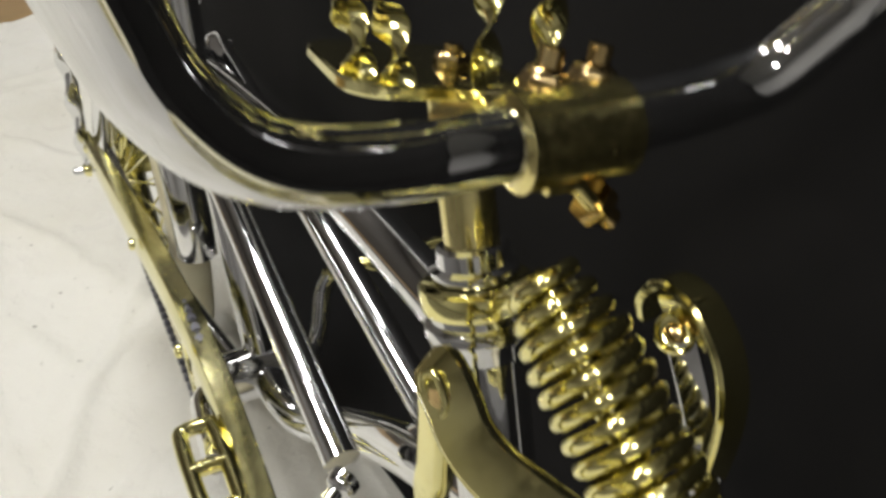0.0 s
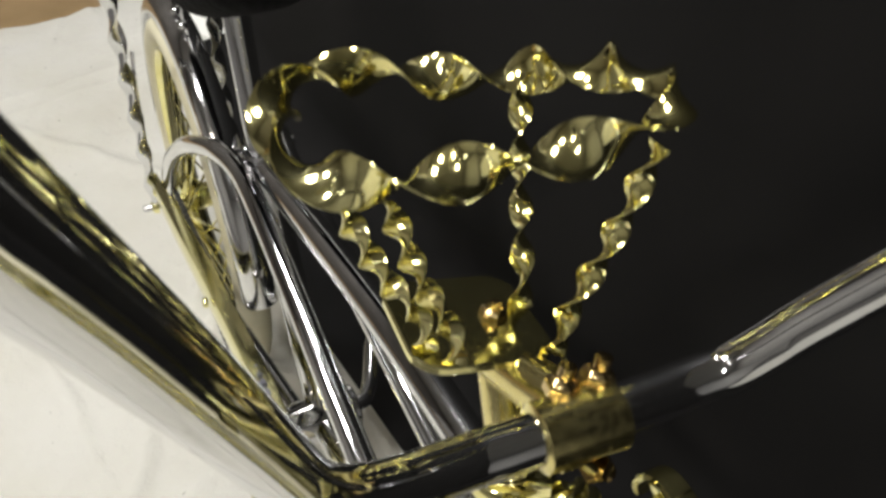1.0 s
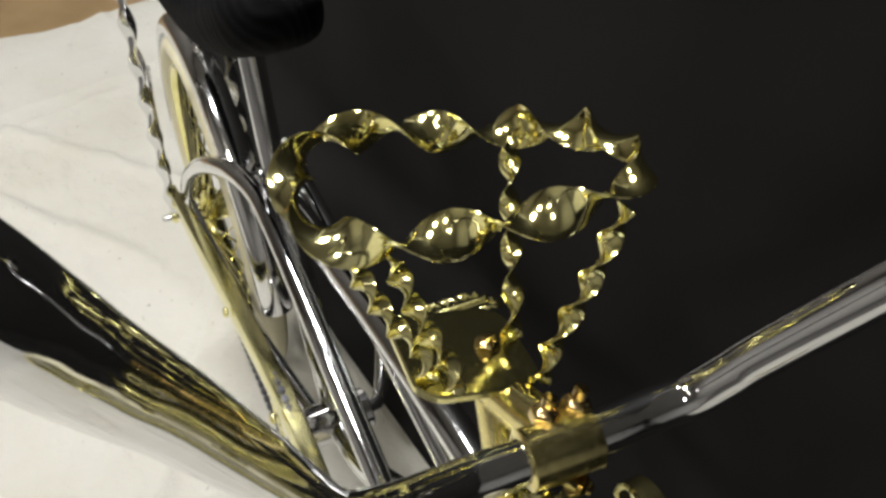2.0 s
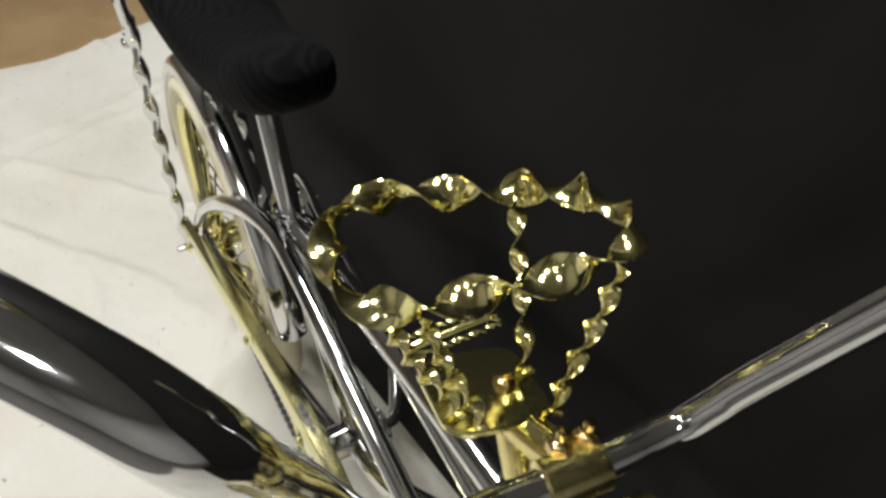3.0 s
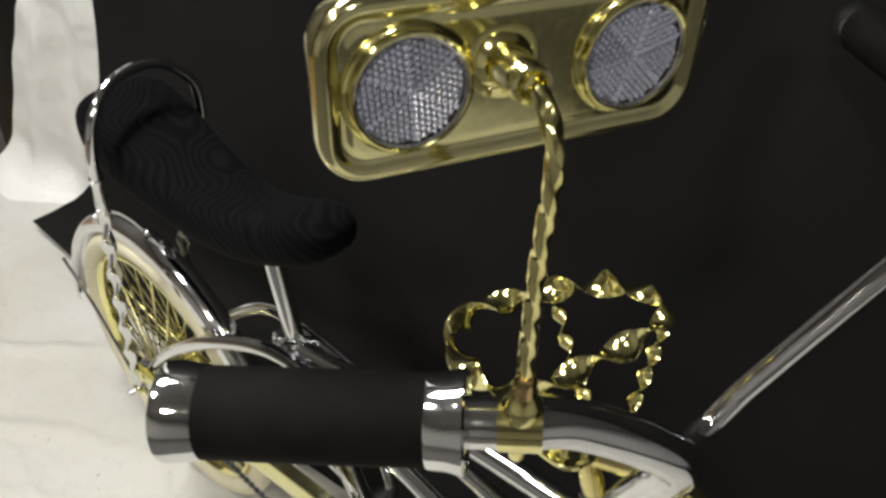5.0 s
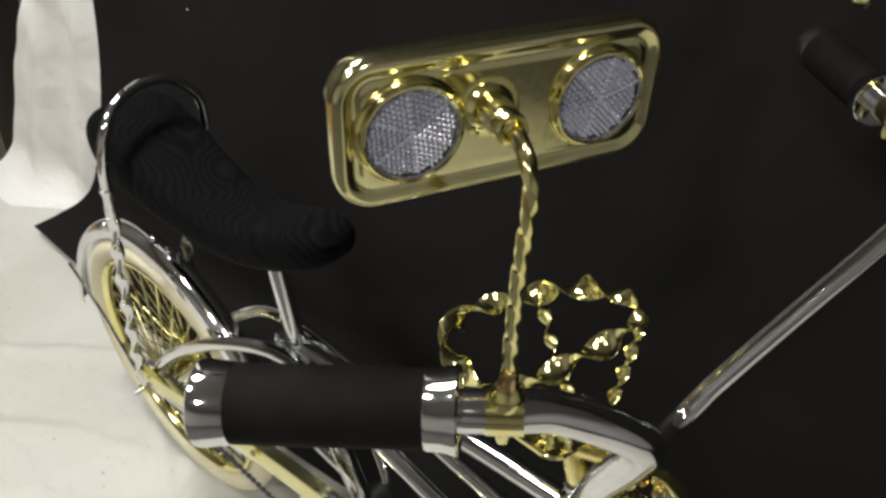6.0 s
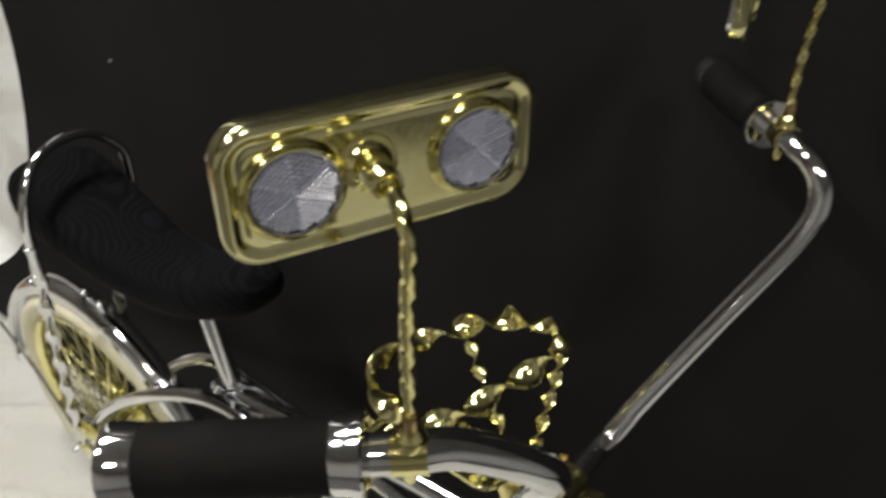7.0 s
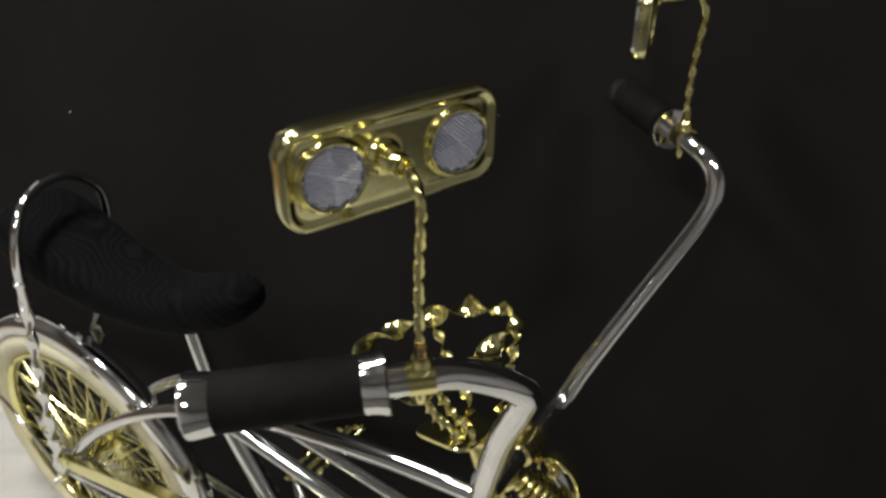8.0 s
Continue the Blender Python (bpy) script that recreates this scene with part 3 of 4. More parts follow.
def mirror(s):
    """Gold mirror on a twisted stem; its back carries two round reflectors."""
    band = GRIP_FROM[s]
    way = (GRIP_TO[s] - band).normalized()
    clip = part("mirror_clamp", lathe(bmesh.new(), ((-0.0092, 0.0112), (-0.0092, 0.0121), (0.0092, 0.0121), (0.0092, 0.0112)), band, way, 28), GOLD, bicycle, "gold band clamp of the mirror stem")
    shift = Vector((0.0045, -0.006, 0.0045)) if s < 0 else Vector()
    centre = bar_at(-0.016, s * 0.198, 1.1222) + shift
    face = (BAR.to_3x3() @ Vector((0.936, s * 0.352, 0.02))).normalized()
    # local axes: x along the mirror, y up, z towards the reflectors
    xa = Vector((0, 0, 1)).cross(face).normalized()
    ya = face.cross(xa).normalized()
    m = Matrix((xa.to_4d(), ya.to_4d(), face.to_4d(), (0, 0, 0, 1))).transposed()
    m.col[0][3] = m.col[1][3] = m.col[2][3] = 0
    m.translation = centre
    bm = bmesh.new()
    outline_solid(bm, rounded_loop(0.154, 0.068, 0.018, 10), m, ((0.0, -0.011), (-0.0005, -0.010), (-0.0005, -0.0028), (-0.0001, -0.0012), (0.0008, 0.0002), (0.0021, 0.0009), (0.0034, 0.0011), (0.0048, 0.0008), (0.0065, -0.0005), (0.009, -0.0012), (0.011, -0.0004), (0.0125, -0.0004)))
    body = part("mirror_housing", bm, PALE_GOLD, bicycle, "gold mirror housing with rounded corners", 50)
    bm = bmesh.new()
    outline_solid(bm, rounded_loop(0.146, 0.060, 0.015, 8), m, ((0, -0.0135), (0, -0.0108)))
    part("mirror_glass", bm, SILVERED, body, "mirror glass")
    for k in (-0.0445, 0.0445):
        c = m @ Vector((k, 0, 0))
        bm = bmesh.new()
        lathe(bm, ((-0.001, 0.0248), (0.0006, 0.0246), (0.0014, 0.0240), (0.0018, 0.0232), (0.0030, 0.0228), (0.0040, 0.0222), (0.0042, 0.0216), (0.0036, 0.0208)), c, face, 48, False)
        part("reflector_bezel", bm, GOLD, body, "gold ring")
        bm = bmesh.new()
        prism_disc(bm, m @ Matrix.Translation((k, 0, 0.0014)), 0.0203, 0.62 if k < 0 else 0.25)
        disc = part("reflector", bm, PRISM, body, "round clear prismatic reflector", 4)
        part("reflector_rim", torus(bmesh.new(), m @ Vector((k, 0, 0.0028)), face, 0.0205, 0.0008, 48, 8), STEEL, disc)
    # swivel joint between the reflectors
    top = bar_at(0.027, s * 0.229, 1.134) - face * 0.0165 + shift
    near = m.inverted() @ top
    seat_at = m @ Vector((near.x * 0.72, near.y * 0.55, 0.0))
    out = (top - seat_at).normalized()
    reach = (top - seat_at).length
    joint = part("swivel_joint", lathe(bmesh.new(), ((-0.003, 0.0135), (0.0005, 0.0140), (0.0018, 0.0136), (0.0024, 0.0118), (0.0026, 0.0104), (0.0044, 0.0108), (0.0052, 0.0100), (0.0064, 0.0082), (0.0078, 0.0078), (reach - 0.013, 0.0074), (reach - 0.011, 0.0066), (reach - 0.009, 0.0058)), seat_at, out, 36), GOLD, body)
    centre = seat_at
    for k in range(3):
        part("joint_wire", torus(bmesh.new(), centre + out * (reach - 0.0125 + 0.0030 * k), out + xa * 0.12 * (1 - k), 0.0052, 0.0019, 24, 8), GOLD, joint)
    bends = ((0.008, 0.0), (0.033, -0.0014), (0.058, -0.0026), (0.083, -0.0029), (0.103, -0.0022), (0.122, -0.0010), (0.133, -0.0016), (0.1415, -0.0056), (0.147, -0.0110))
    rise = top + face * 0.0165 - band
    rail = [band + rise * (h / 0.150) + face * k for h, k in bends] + [top]
    part("mirror_stem", twisted_square(rail, 0.0037, 3.6 * s, 320), GOLD, clip, "twisted square gold stem")
    part("saddle", lathe(bmesh.new(), ((-0.006, 0.0090), (0.000, 0.0092), (0.003, 0.0090), (0.0065, 0.0080), (0.0095, 0.0062), (0.0115, 0.0046)), band + Vector((0, 0, 0.009)), (0, 0, 1), 32), GOLD, clip)
    part("stem_foot", lathe(bmesh.new(), ((0.0, 0.0054), (0.002, 0.0052), (0.006, 0.0047), (0.010, 0.0044), (0.0115, 0.0036)), band + Vector((0, 0, 0.0185)), (0, 0, 1), 20), COPPER, clip, "reddish gold stem foot")
    seen = Vector((0.25, -0.55, 0.8))
    seen = (seen - seen.dot(way) * way).normalized()
    turned = Matrix((way.to_4d(), seen.cross(way).normalized().to_4d(), seen.to_4d(), (0, 0, 0, 1))).transposed()
    turned.col[0][3] = turned.col[1][3] = turned.col[2][3] = 0
    turned.translation = band + seen * 0.0121
    for k in (-0.0022, 0.0, 0.0022):
        bm = bmesh.new()
        box(bm, turned @ Matrix.Translation((k, -0.001, 0)), 0.0011, 0.0032, 0.0006, 0.0002)
        part("stamped_mark", bm, TIN, clip)
    hex_bolt("clip_screw", band - Vector((0, 0, 0.012)), (0, 0, -1), 0.004, 0.012, GOLD, clip)
    return body


def prism_disc(bm, m, radius, turn):
    """Raised cells in six wedges, each wedge with its own lean and relief, and a ridge between wedges."""
    pitch = 0.0025
    centre = bm.verts.new(m @ Vector((0, 0, -0.0012)))
    rim = [bm.verts.new(m @ Vector((radius * math.cos(a), radius * math.sin(a), -0.0012))) for a in (math.tau * k / 40 for k in range(40))]
    for k in range(40):
        bm.faces.new((centre, rim[k], rim[(k + 1) % 40]))

    def height(r):
        return 0.0010 + 0.0012 * (1 - (r / radius) ** 2)

    for wedge in range(6):
        mid = (wedge + 0.5) * math.tau / 6 + turn
        ca, sa = math.cos(mid), math.sin(mid)
        high = (0.0013, 0.0007)[wedge % 2]
        lean = (0.25, -0.05, 0.30, 0.10, 0.20, -0.10)[wedge] * pitch
        rows = int(radius / (pitch * 0.866)) + 1
        for j in range(rows):
            along = (j + 0.6) * pitch * 0.866
            for i in range(-rows, rows + 1):
                off = (i + 0.5 * (j % 2)) * pitch
                r = math.hypot(along, off)
                if r > radius - pitch * 0.45 or abs(off) > along * 0.577 - pitch * 0.25:
                    continue
                x, y = along * ca - off * sa, along * sa + off * ca
                h = height(r)
                rings = []
                for wide, lift, slip in ((0.50, -0.0020, 0.0), (0.40, 0.4 * high - 0.0010, 0.3), (0.20, high - 0.0010, 1.0)):
                    ring = []
                    for q in range(6):
                        a = math.tau * q / 6 + math.pi / 6 + mid
                        ring.append(bm.verts.new(m @ Vector((x + slip * lean * ca + pitch * wide * math.cos(a), y + slip * lean * sa + pitch * wide * math.sin(a), h + lift))))
                    rings.append(ring)
                for lower, upper in zip(rings, rings[1:]):
                    for q in range(6):
                        bm.faces.new((lower[q], lower[(q + 1) % 6], upper[(q + 1) % 6], upper[q]))
                bm.faces.new(rings[-1])
        edge = wedge * math.tau / 6 + turn
        for k in range(5):
            r0, r1 = radius * 0.96 * k / 5, radius * 0.96 * (k + 1) / 5
            quad = []
            for r in (r0, r1):
                for w, lift in ((-0.0004, -0.0010), (0.0, 0.0), (0.0004, -0.0010)):
                    quad.append(bm.verts.new(m @ Vector((r * math.cos(edge) - w * math.sin(edge), r * math.sin(edge) + w * math.cos(edge), height(r) + lift))))
            bm.faces.new((quad[0], quad[1], quad[4], quad[3]))
            bm.faces.new((quad[1], quad[2], quad[5], quad[4]))
    return bm


for s in (-1, 1):
    grip(s)
    mirror(s)

# springer fork: spring on its mount, slotted gold plates, legs down to the front axle
SPRING_A, SPRING_B = Vector((0.793, 0.026, 0.645)), Vector((0.876, 0.036, 0.587))
axis = (SPRING_B - SPRING_A).normalized()
side = axis.orthogonal().normalized()
updown = axis.cross(side)
coil = []
for k in range(12 * 20 + 1):
    a = math.tau * k / 20
    t = k / (12 * 20)
    r = 0.0180 * (0.62 + 0.38 * min(1, t * 4))
    coil.append(SPRING_A.lerp(SPRING_B, t) + side * r * math.cos(a) + updown * r * math.sin(a))
part("fork_spring", sweep(bmesh.new(), coil, circle(0.0034, 12)), GOLD, bicycle, "gold coil spring of the springer fork")
part("spring_rod", rod(SPRING_A + axis * 0.002, SPRING_B + axis * 0.02, 0.006, 14), GOLD, bicycle)
part("spring_bracket", tube((HEAD_TOP + STEER_AXIS * 0.009 + Vector((0.012, 0, 0)), SPRING_A + axis * 0.002), 0.0065, 4, 14), GOLD, bicycle)


def fork_plate(strap, wide, thick, side):
    """A curved strap of plate with a rounded head."""
    return part("fork_plate", sweep(bmesh.new(), smooth_path(strap, 10), flat_bar(wide, thick), size=lambda t: min(1.0, 0.36 + 2.0 * math.sqrt(t)), side=side), GOLD, bicycle, "curved gold fork plate")


# broad plate beside the spring: it forks into the strap below the spring and the leg
near_plate = fork_plate(((0.804, -0.0245, 0.637), (0.812, -0.0245, 0.638), (0.820, -0.0240, 0.634), (0.829, -0.0235, 0.627), (0.841, -0.0215, 0.624), (0.855, -0.0175, 0.624), (0.867, -0.011, 0.621), (0.878, -0.002, 0.614), (0.886, 0.008, 0.600)), 0.019, 0.007, (0.45, 0.6, 0.66))
part("springer_leg", sweep(bmesh.new(), smooth_path(((0.813, -0.0262, 0.634), (0.816, -0.0262, 0.620), (0.818, -0.0268, 0.600), (0.822, -0.027, 0.57), (0.868, -0.022, 0.46), (0.93, -0.020, 0.36), (1.0, -0.020, 0.275), (1.03, -0.020, 0.25)), 8), flat_bar(0.014, 0.008), side=(1, 0, 0.2)), GOLD, bicycle)
slot = smooth_path([Vector((0.816, -0.0285, 0.637)) + Vector((0.62, 0.0, -0.78)) * a + Vector((0.5, -0.76, -0.40)) * 0.0006 + Vector((0.70, 0.45, 0.55)) * b for a, b in ((-0.006, 0.0), (-0.004, 0.0032), (0.004, 0.0034), (0.008, 0.0), (0.004, -0.0034), (-0.004, -0.0032))], 6, True)
part("slot_rim", sweep(bmesh.new(), slot, circle(0.0015, 10), closed=True), GOLD, near_plate)
part("pivot_bolt", lathe(bmesh.new(), ((-0.008, 0.0045), (0.0032, 0.0045), (0.0042, 0.0036)), (0.817, -0.0255, 0.634), (0.25, -0.55, 0.8), 18), COPPER, near_plate)
# narrow hooked plate beyond the spring, with an eye for the pivot and a chrome leg
far_plate = fork_plate(((0.795, 0.082, 0.607), (0.793, 0.082, 0.620), (0.801, 0.082, 0.632), (0.817, 0.082, 0.634), (0.833, 0.082, 0.624), (0.842, 0.082, 0.609), (0.846, 0.082, 0.590), (0.847, 0.082, 0.565)), 0.015, 0.004, (0.0, 1.0, 0.0))
EYE = Vector((0.811, 0.080, 0.614))
eye_axis = Vector((0.45, -0.60, 0.66)).normalized()
eye = part("pivot_eye", lathe(bmesh.new(), ((-0.006, 0.0076), (-0.005, 0.0084), (0.002, 0.0084), (0.003, 0.0074), (0.0018, 0.0058), (0.0018, 0.0040)), EYE, eye_axis, 28), GOLD, far_plate, "round gold eye")
hex_bolt("pivot_bolt", EYE + eye_axis * 0.001, eye_axis, 0.0045, 0.003, COPPER, eye, 0.0, 6)
part("eye_web", sweep(bmesh.new(), smooth_path((EYE - Vector((0.010, -0.002, -0.004)), EYE + Vector((0.002, 0.002, 0.010)), EYE + Vector((0.016, 0.002, 0.006))), 6), flat_bar(0.012, 0.003), side=(0.5, 0.2, -0.8)), GOLD, far_plate)
part("springer_leg", sweep(bmesh.new(), smooth_path(((0.814, 0.081, 0.612), (0.826, 0.081, 0.597), (0.838, 0.081, 0.579), (0.850, 0.082, 0.550), (0.885, 0.084, 0.45), (0.94, 0.084, 0.36), (1.0, 0.084, 0.275), (1.03, 0.084, 0.25)), 8), flat_bar(0.0125, 0.006), side=(0.53, 0.78, 0.4)), CHROME, bicycle)
bm = bmesh.new()
lathe(bm, ((-0.055, 0.007), (0.055, 0.007)), (SPRING_B.x + 0.012, 0.032, SPRING_B.z - 0.006), (0, 1, 0), 16)
part("fork_cross_bar", bm, GOLD, bicycle)
bm = bmesh.new()
lathe(bm, ((-0.06, 0.005), (0.06, 0.005)), FRONT, (-STEER, 1, 0), 12)
part("front_axle", bm, STEEL, bicycle)
part("steerer_fork_crown", tube((HEAD_LOW + STEER_AXIS * 0.004, HEAD_LOW - STEER_AXIS * 0.03, HEAD_LOW - STEER_AXIS * 0.055), 0.015, 4, 16), CHROME, bicycle)
for s in (-1, 1):
    low = HEAD_LOW - STEER_AXIS * 0.045
    part("fork_leg", tube((low, low + Vector((0.012, s * 0.048, -0.02)), low + Vector((0.06, s * 0.052, -0.12)), (0.99, MID + s * 0.052, 0.262), (1.03, MID + s * 0.052, 0.25)), 0.009, 8, 14), CHROME, bicycle)

# seat post, clamp
part("seat_post", rod((0.306, 0.010, 0.668), COLLAR + Vector((0.008, 0, -0.02)), 0.0118, 20), CHROME, bicycle)
clampring = part("seat_clamp", lathe(bmesh.new(), ((-0.012, 0.0165), (-0.011, 0.018), (0.010, 0.018), (0.011, 0.0165)), COLLAR, COLLAR - CRANK, 24), CHROME, bicycle)
for s in (-1, 1):
    hex_bolt("seat_clamp_bolt", COLLAR + Vector((-0.022, 0.010 + s * 0.014, 0.002)), (-0.2, s, 0), 0.008, 0.009, CHROME, clampring, 0.006)
bm = bmesh.new()
box(bm, Matrix.Translation(COLLAR + Vector((-0.024, 0, 0.002))), 0.022, 0.022, 0.018, 0.003)
part("clamp_ears", bm, CHROME, clampring)

# banana seat, lofted
stations = ((-0.012, 0.040, 0.706, 0.745), (-0.005, 0.056, 0.692, 0.758), (0.012, 0.066, 0.676, 0.768), (0.05, 0.070, 0.662, 0.765), (0.12, 0.066, 0.652, 0.735), (0.19, 0.060, 0.650, 0.712), (0.26, 0.054, 0.653, 0.708), (0.32, 0.050, 0.666, 0.732), (0.368, 0.046, 0.690, 0.758), (0.401, 0.041, 0.708, 0.769), (0.423, 0.031, 0.724, 0.765), (0.433, 0.015, 0.738, 0.755))
bm = bmesh.new()
rings = []
for x, w, z0, z1 in stations:
    zc, zh = (z0 + z1) / 2, (z1 - z0) / 2
    ring = []
    for k in range(28):
        a = math.tau * k / 28
        ca, sa = math.cos(a), math.sin(a)
        px = math.copysign(abs(ca) ** 0.62, ca) * w
        pz = math.copysign(abs(sa) ** 0.75, sa) * zh
        ring.append(bm.verts.new((x, 0.012 + px, zc + pz)))
    rings.append(ring)
for a, b in zip(rings, rings[1:]):
    for k in range(28):
        bm.faces.new((a[k], a[(k + 1) % 28], b[(k + 1) % 28], b[k]))
bm.faces.new(rings[0][::-1])
bm.faces.new(rings[-1])
seat = part("banana_seat", bm, VELOUR, bicycle, "black velour banana seat", 80)
mod = seat.modifiers.new("soft", "SUBSURF")
mod.levels = mod.render_levels = 2

# sissy bar: loop behind the seat, twisted lower legs to the axle
loop_pts = [(0.066, -0.069, 0.640), (0.080, -0.073, 0.690), (0.091, -0.074, 0.735), (0.091, -0.063, 0.774), (0.080, -0.034, 0.800), (0.071, 0.008, 0.808), (0.073, 0.046, 0.802), (0.078, 0.078, 0.770), (0.074, 0.086, 0.730), (0.066, 0.086, 0.690), (0.058, 0.082, 0.640)]
sissy = part("sissy_bar", tube(loop_pts, 0.0066, 8, 16), CHROME, bicycle, "chrome loop behind the seat")


def twisted_oval(points, wide, thick, turns, count):
    pts = resampled(smooth_path(points, 12), count)
    return sweep(bmesh.new(), pts, [(wide * math.cos(math.tau * k / 14), thick * math.sin(math.tau * k / 14)) for k in range(14)], turns)


for y in (-0.069, 0.082):
    out = -1 if y < 0 else 1
    part("twisted_leg", twisted_oval(((0.0, min(y, 0.052), 0.262), (0.014, min(y, 0.046), 0.36), (0.036, min(y, 0.040), 0.50), (0.053 if y < 0 else 0.050, min(y, 0.056), 0.59), (0.066 if y < 0 else 0.058, y, 0.642)), 0.0098, 0.0042, 3.3, 170), CHROME, sissy, "twisted chrome leg")
    part("leg_socket", lathe(bmesh.new(), ((-0.016, 0.0070), (-0.014, 0.0085), (0.012, 0.0085), (0.016, 0.0070)), ((0.067 if y < 0 else 0.060), y, 0.648), (0.2, 0, 1), 20), CHROME, sissy)
    part("socket_collar", lathe(bmesh.new(), ((-0.004, 0.0070), (-0.003, 0.0088), (0.003, 0.0088), (0.004, 0.0070)), ((0.0805 if y < 0 else 0.0665), y + out * 0.004, 0.692), (0.2, 0, 1), 18), CHROME, sissy)
    hex_bolt("sissy_bolt", (0.052, y + out * 0.006, 0.622), (0, out, 0), 0.0065, 0.006, CHROME, sissy)

# rear fender over the wheel
bm = bmesh.new()
cross = []
for k in range(13):
    a = math.pi * (k / 12) - math.pi / 2
    cross.append((0.004 + 0.0195 * math.sin(a), 0.0155 * math.cos(a)))
cross = [(-0.0160, -0.010), (-0.0158, -0.005)] + cross + [(0.0238, -0.005), (0.0240, -0.010)]
rings = []
for i in range(61):
    a = radians(6 + (187 - 6) * i / 60)
    extra = 0.05 * max(0.0, (i - 38) / 22) ** 2
    rings.append([bm.verts.new((math.cos(a) * (0.262 + h + extra), y, 0.25 + math.sin(a) * (0.262 + h + extra))) for y, h in cross])
for a, b in zip(rings, rings[1:]):
    for k in range(len(cross) - 1):
        bm.faces.new((a[k], a[k + 1], b[k + 1], b[k]))
fender = part("rear_fender", bm, FENDER, bicycle, "chrome rear mudguard", 60)
mod = fender.modifiers.new("thickness", "SOLIDIFY")
mod.thickness = 0.0016
for s in (-1, 1):
    part("fender_stay", tube(((0.0, s * 0.066, 0.255), (-0.14, s * 0.05, 0.33), (-0.262, s * 0.033, 0.345)), 0.0028, 6, 8), CHROME, bicycle)
    hex_bolt("fender_bolt", (0.03 + 0.02 * s, 0.004, 0.530), (0.1, 0, 1), 0.006, 0.006, CHROME, fender)

# drive: chainring, one-piece crank, pedals, chain, guard
bm = bmesh.new()
RINGC = Vector((CRANK.x, -0.042, CRANK.z))
torus(bm, RINGC, (0, 1, 0), 0.073, 0.006, 44, 8, 0.5)
for k in range(5):
    a = math.tau * k / 5
    tip = RINGC + Vector((0.070 * math.cos(a), 0, 0.070 * math.sin(a)))
    sweep(bm, [RINGC, RINGC.lerp(tip, 0.5), tip], flat_bar(0.010, 0.004), 0.5)
lathe(bm, ((-0.004, 0.024), (0.004, 0.024)), RINGC, (0, 1, 0), 24)
part("chainring", bm, GOLD, bicycle, "gold twisted chainring")
bm = bmesh.new()
sweep(bm, smooth_path(((0.575, -0.062, 0.335), (0.56, -0.060, 0.328), (0.50, -0.054, 0.302), (0.465, -0.046, 0.288), (0.452, -0.02, 0.285), (0.452, 0.05, 0.285), (0.44, 0.066, 0.284), (0.42, 0.078, 0.287), (0.39, 0.092, 0.294), (0.376, 0.104, 0.298)), 8), circle(0.0082, 14))
part("crank", bm, CHROME, bicycle, "one-piece chrome crank")


def pedal(middle, across, out, reach, wide, twisted_cage):
    """Spindle along `out`, with a rounded cage round it; `across` is the tread's direction."""
    middle, across, out = Vector(middle), Vector(across).normalized(), Vector(out).normalized()
    base = part("pedal", rod(middle - out * reach, middle + out * reach * 0.96, 0.0062, 12), GOLD, bicycle, "gold pedal")
    corners = ((-0.85, -1.0), (-1.0, -0.6), (-1.0, 0.6), (-0.75, 1.0), (0.75, 1.0), (1.0, 0.6), (1.0, -0.6), (0.85, -1.0))
    loop = [middle + across * wide * a + out * reach * b for a, b in corners]
    if twisted_cage:
        part("cage_rail", twisted(loop, 0.0105, 0.0036, 9, 220, 0, True), GOLD, base, "twisted gold cage")
    else:
        part("cage_rail", sweep(bmesh.new(), smooth_path(loop, 8, True), circle(0.0060, 14), closed=True), GOLD, base, "smooth gold cage")
    return base


pedal((0.575, -0.066, 0.335), (1, 0, 0), (0, -1, 0), 0.0125, 0.038, False)
pedal((0.385, 0.170, 0.314), (0.8, 0, 0.6), (0.16, 0.97, 0.17), 0.058, 0.046, True)

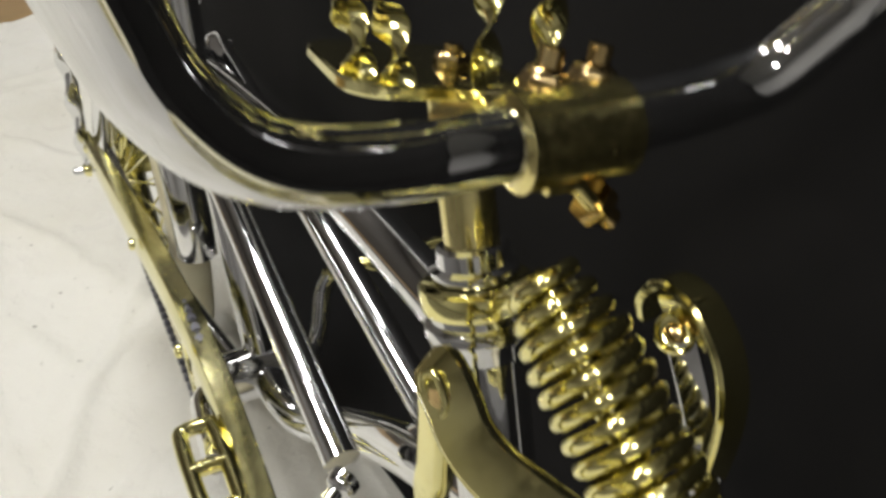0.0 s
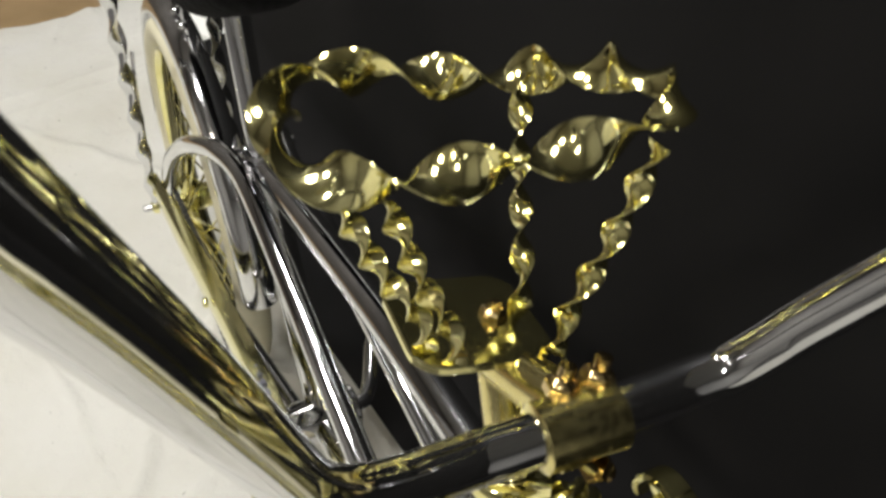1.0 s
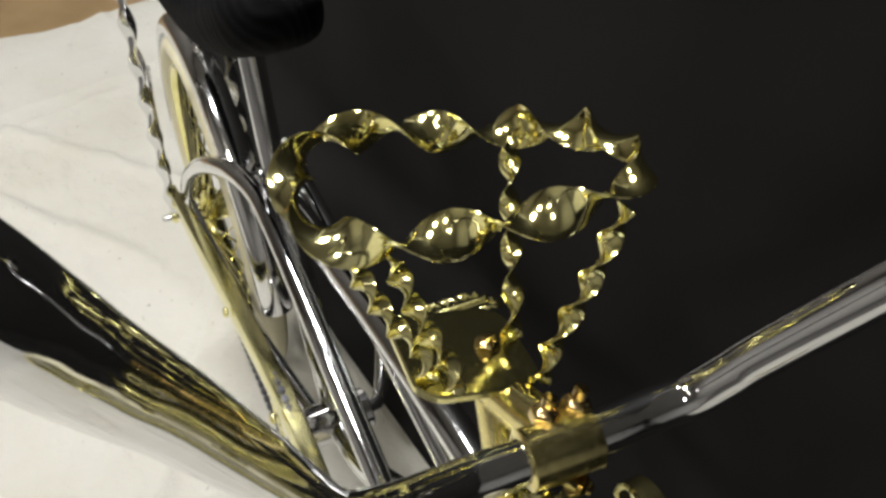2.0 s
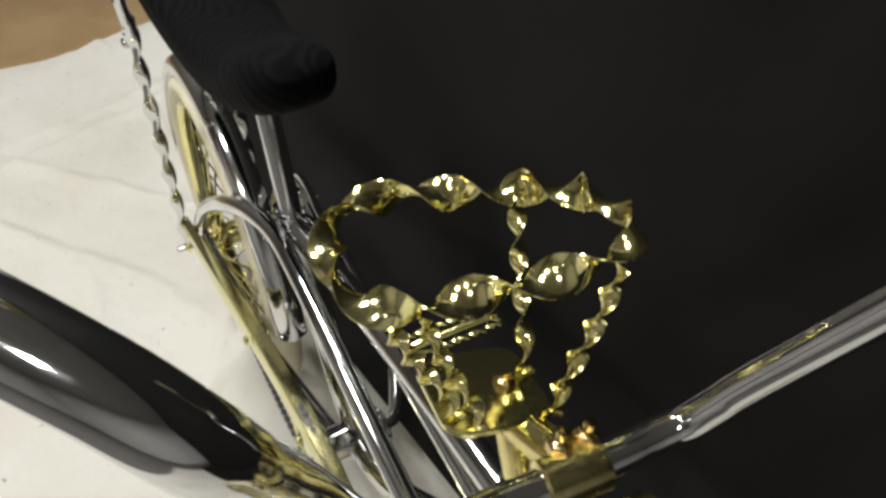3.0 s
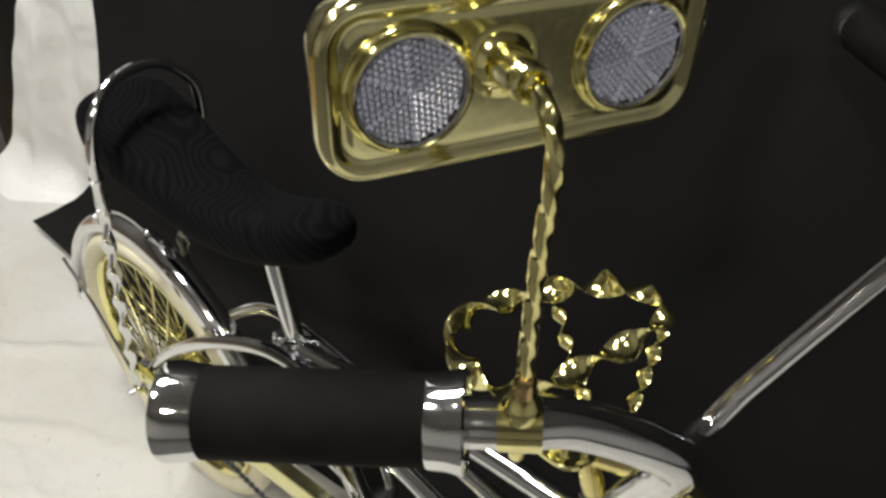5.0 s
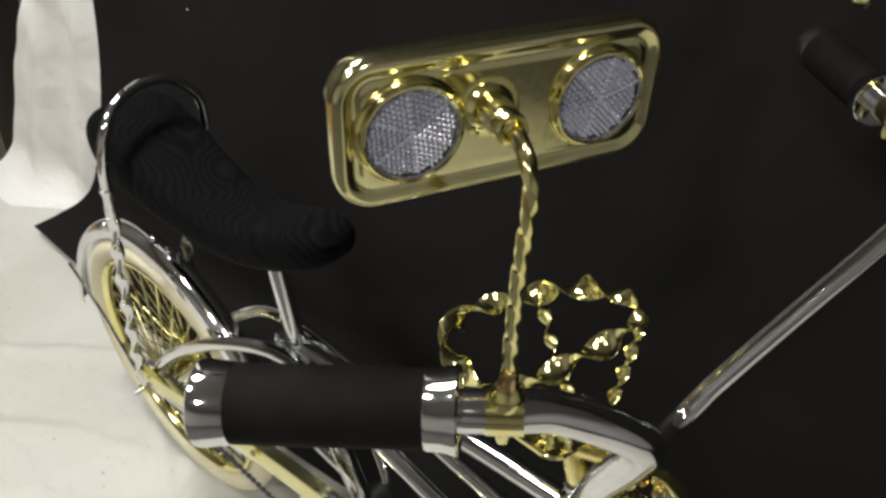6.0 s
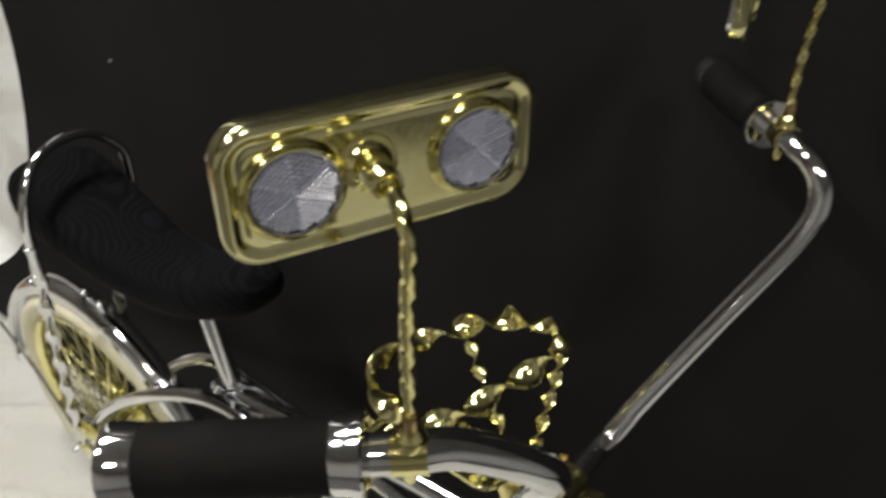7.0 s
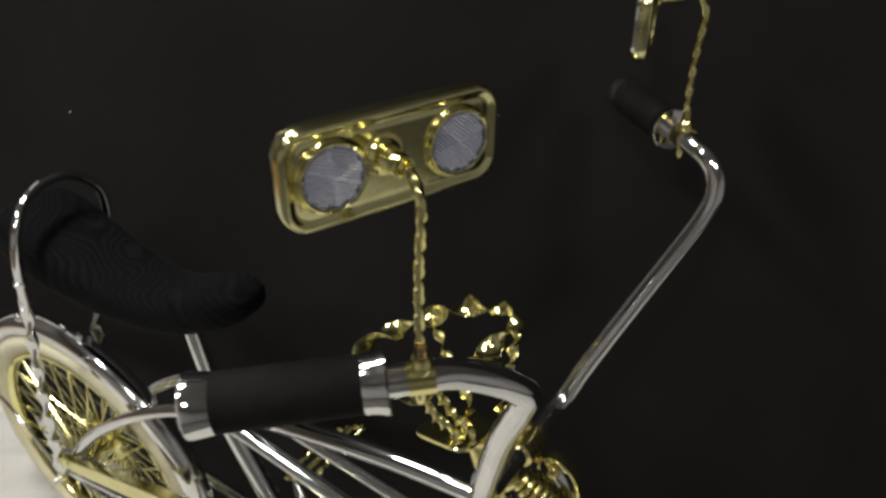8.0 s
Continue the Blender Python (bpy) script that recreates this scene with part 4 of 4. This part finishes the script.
chain_path = []
for k in range(15):
    a = radians(90 + 180 * k / 14)
    chain_path.append(Vector((0.034 * math.cos(a), -0.042, 0.25 + 0.034 * math.sin(a))))
for k in range(19):
    a = radians(-94 + 190 * k / 18)
    chain_path.append(RINGC + Vector((0.078 * math.cos(a), 0, 0.078 * math.sin(a))))
chain_path = resampled(chain_path, 104, True)
chain = None
link_mesh = None
for i in range(104):
    a, b = chain_path[i], chain_path[(i + 1) % 104]
    d = (b - a)
    ang = math.atan2(d.z, d.x)
    if link_mesh is None:
        bm = bmesh.new()
        box(bm, Matrix.Identity(4), 0.011, 0.007, 0.0075, 0.002)
        chain = part("chain", bm, CHAIN, bicycle, "dark roller chain")
        link_mesh = chain.data
        first = Matrix.Translation(a.lerp(b, 0.5)) @ Matrix.Rotation(-ang, 4, "Y")
        chain.matrix_local = first
        first_inv = first.inverted()
        continue
    link = new("chain_link", link_mesh)
    link.parent = chain
    link.matrix_local = first_inv @ Matrix.Translation(a.lerp(b, 0.5)) @ Matrix.Rotation(-ang, 4, "Y")

guard_pts = resampled(smooth_path(((-0.01, -0.068, 0.285), (0.12, -0.064, 0.310), (0.28, -0.056, 0.330), (0.42, -0.050, 0.345), (0.50, -0.047, 0.340), (0.56, -0.046, 0.322), (0.60, -0.045, 0.300)), 10), 70)
guard_section = [(0.018, 0.0015), (0.020, 0.0), (0.020, -0.018), (0.0185, -0.0195), (0.0170, -0.018), (0.0170, -0.0015), (-0.022, -0.0015), (-0.0235, 0.0), (-0.022, 0.0015)]
guard = part("chain_guard", sweep(bmesh.new(), guard_pts, guard_section, size=lambda t: 0.55 + 0.33 * min(1, 2.5 * t), side=(0, 0, 1)), PALE_GOLD, bicycle, "flat pale gold chain guard")
for x, z in ((0.03, 0.296), (0.30, 0.34), (0.47, 0.352)):
    hex_bolt("guard_screw", (x, -0.066 + 0.018 * x, z), (0, -1, 0.2), 0.006, 0.005, GOLD, guard)

for lx, lz in ((-0.273, 0.718), (1.32, 0.62), (1.1, 1.3)):
    bm = bmesh.new()
    bmesh.ops.create_icosphere(bm, subdivisions=1, radius=0.0022, matrix=Matrix.Translation((lx, wall_y(lx) - 0.013, lz)) @ Matrix.Diagonal((1.3, 0.5, 0.8, 1)))
    tagged(part("lint_speck", bm, SHEET), "tiny pale lint speck stuck to the black cloth", "lint", "lint on the cloth")
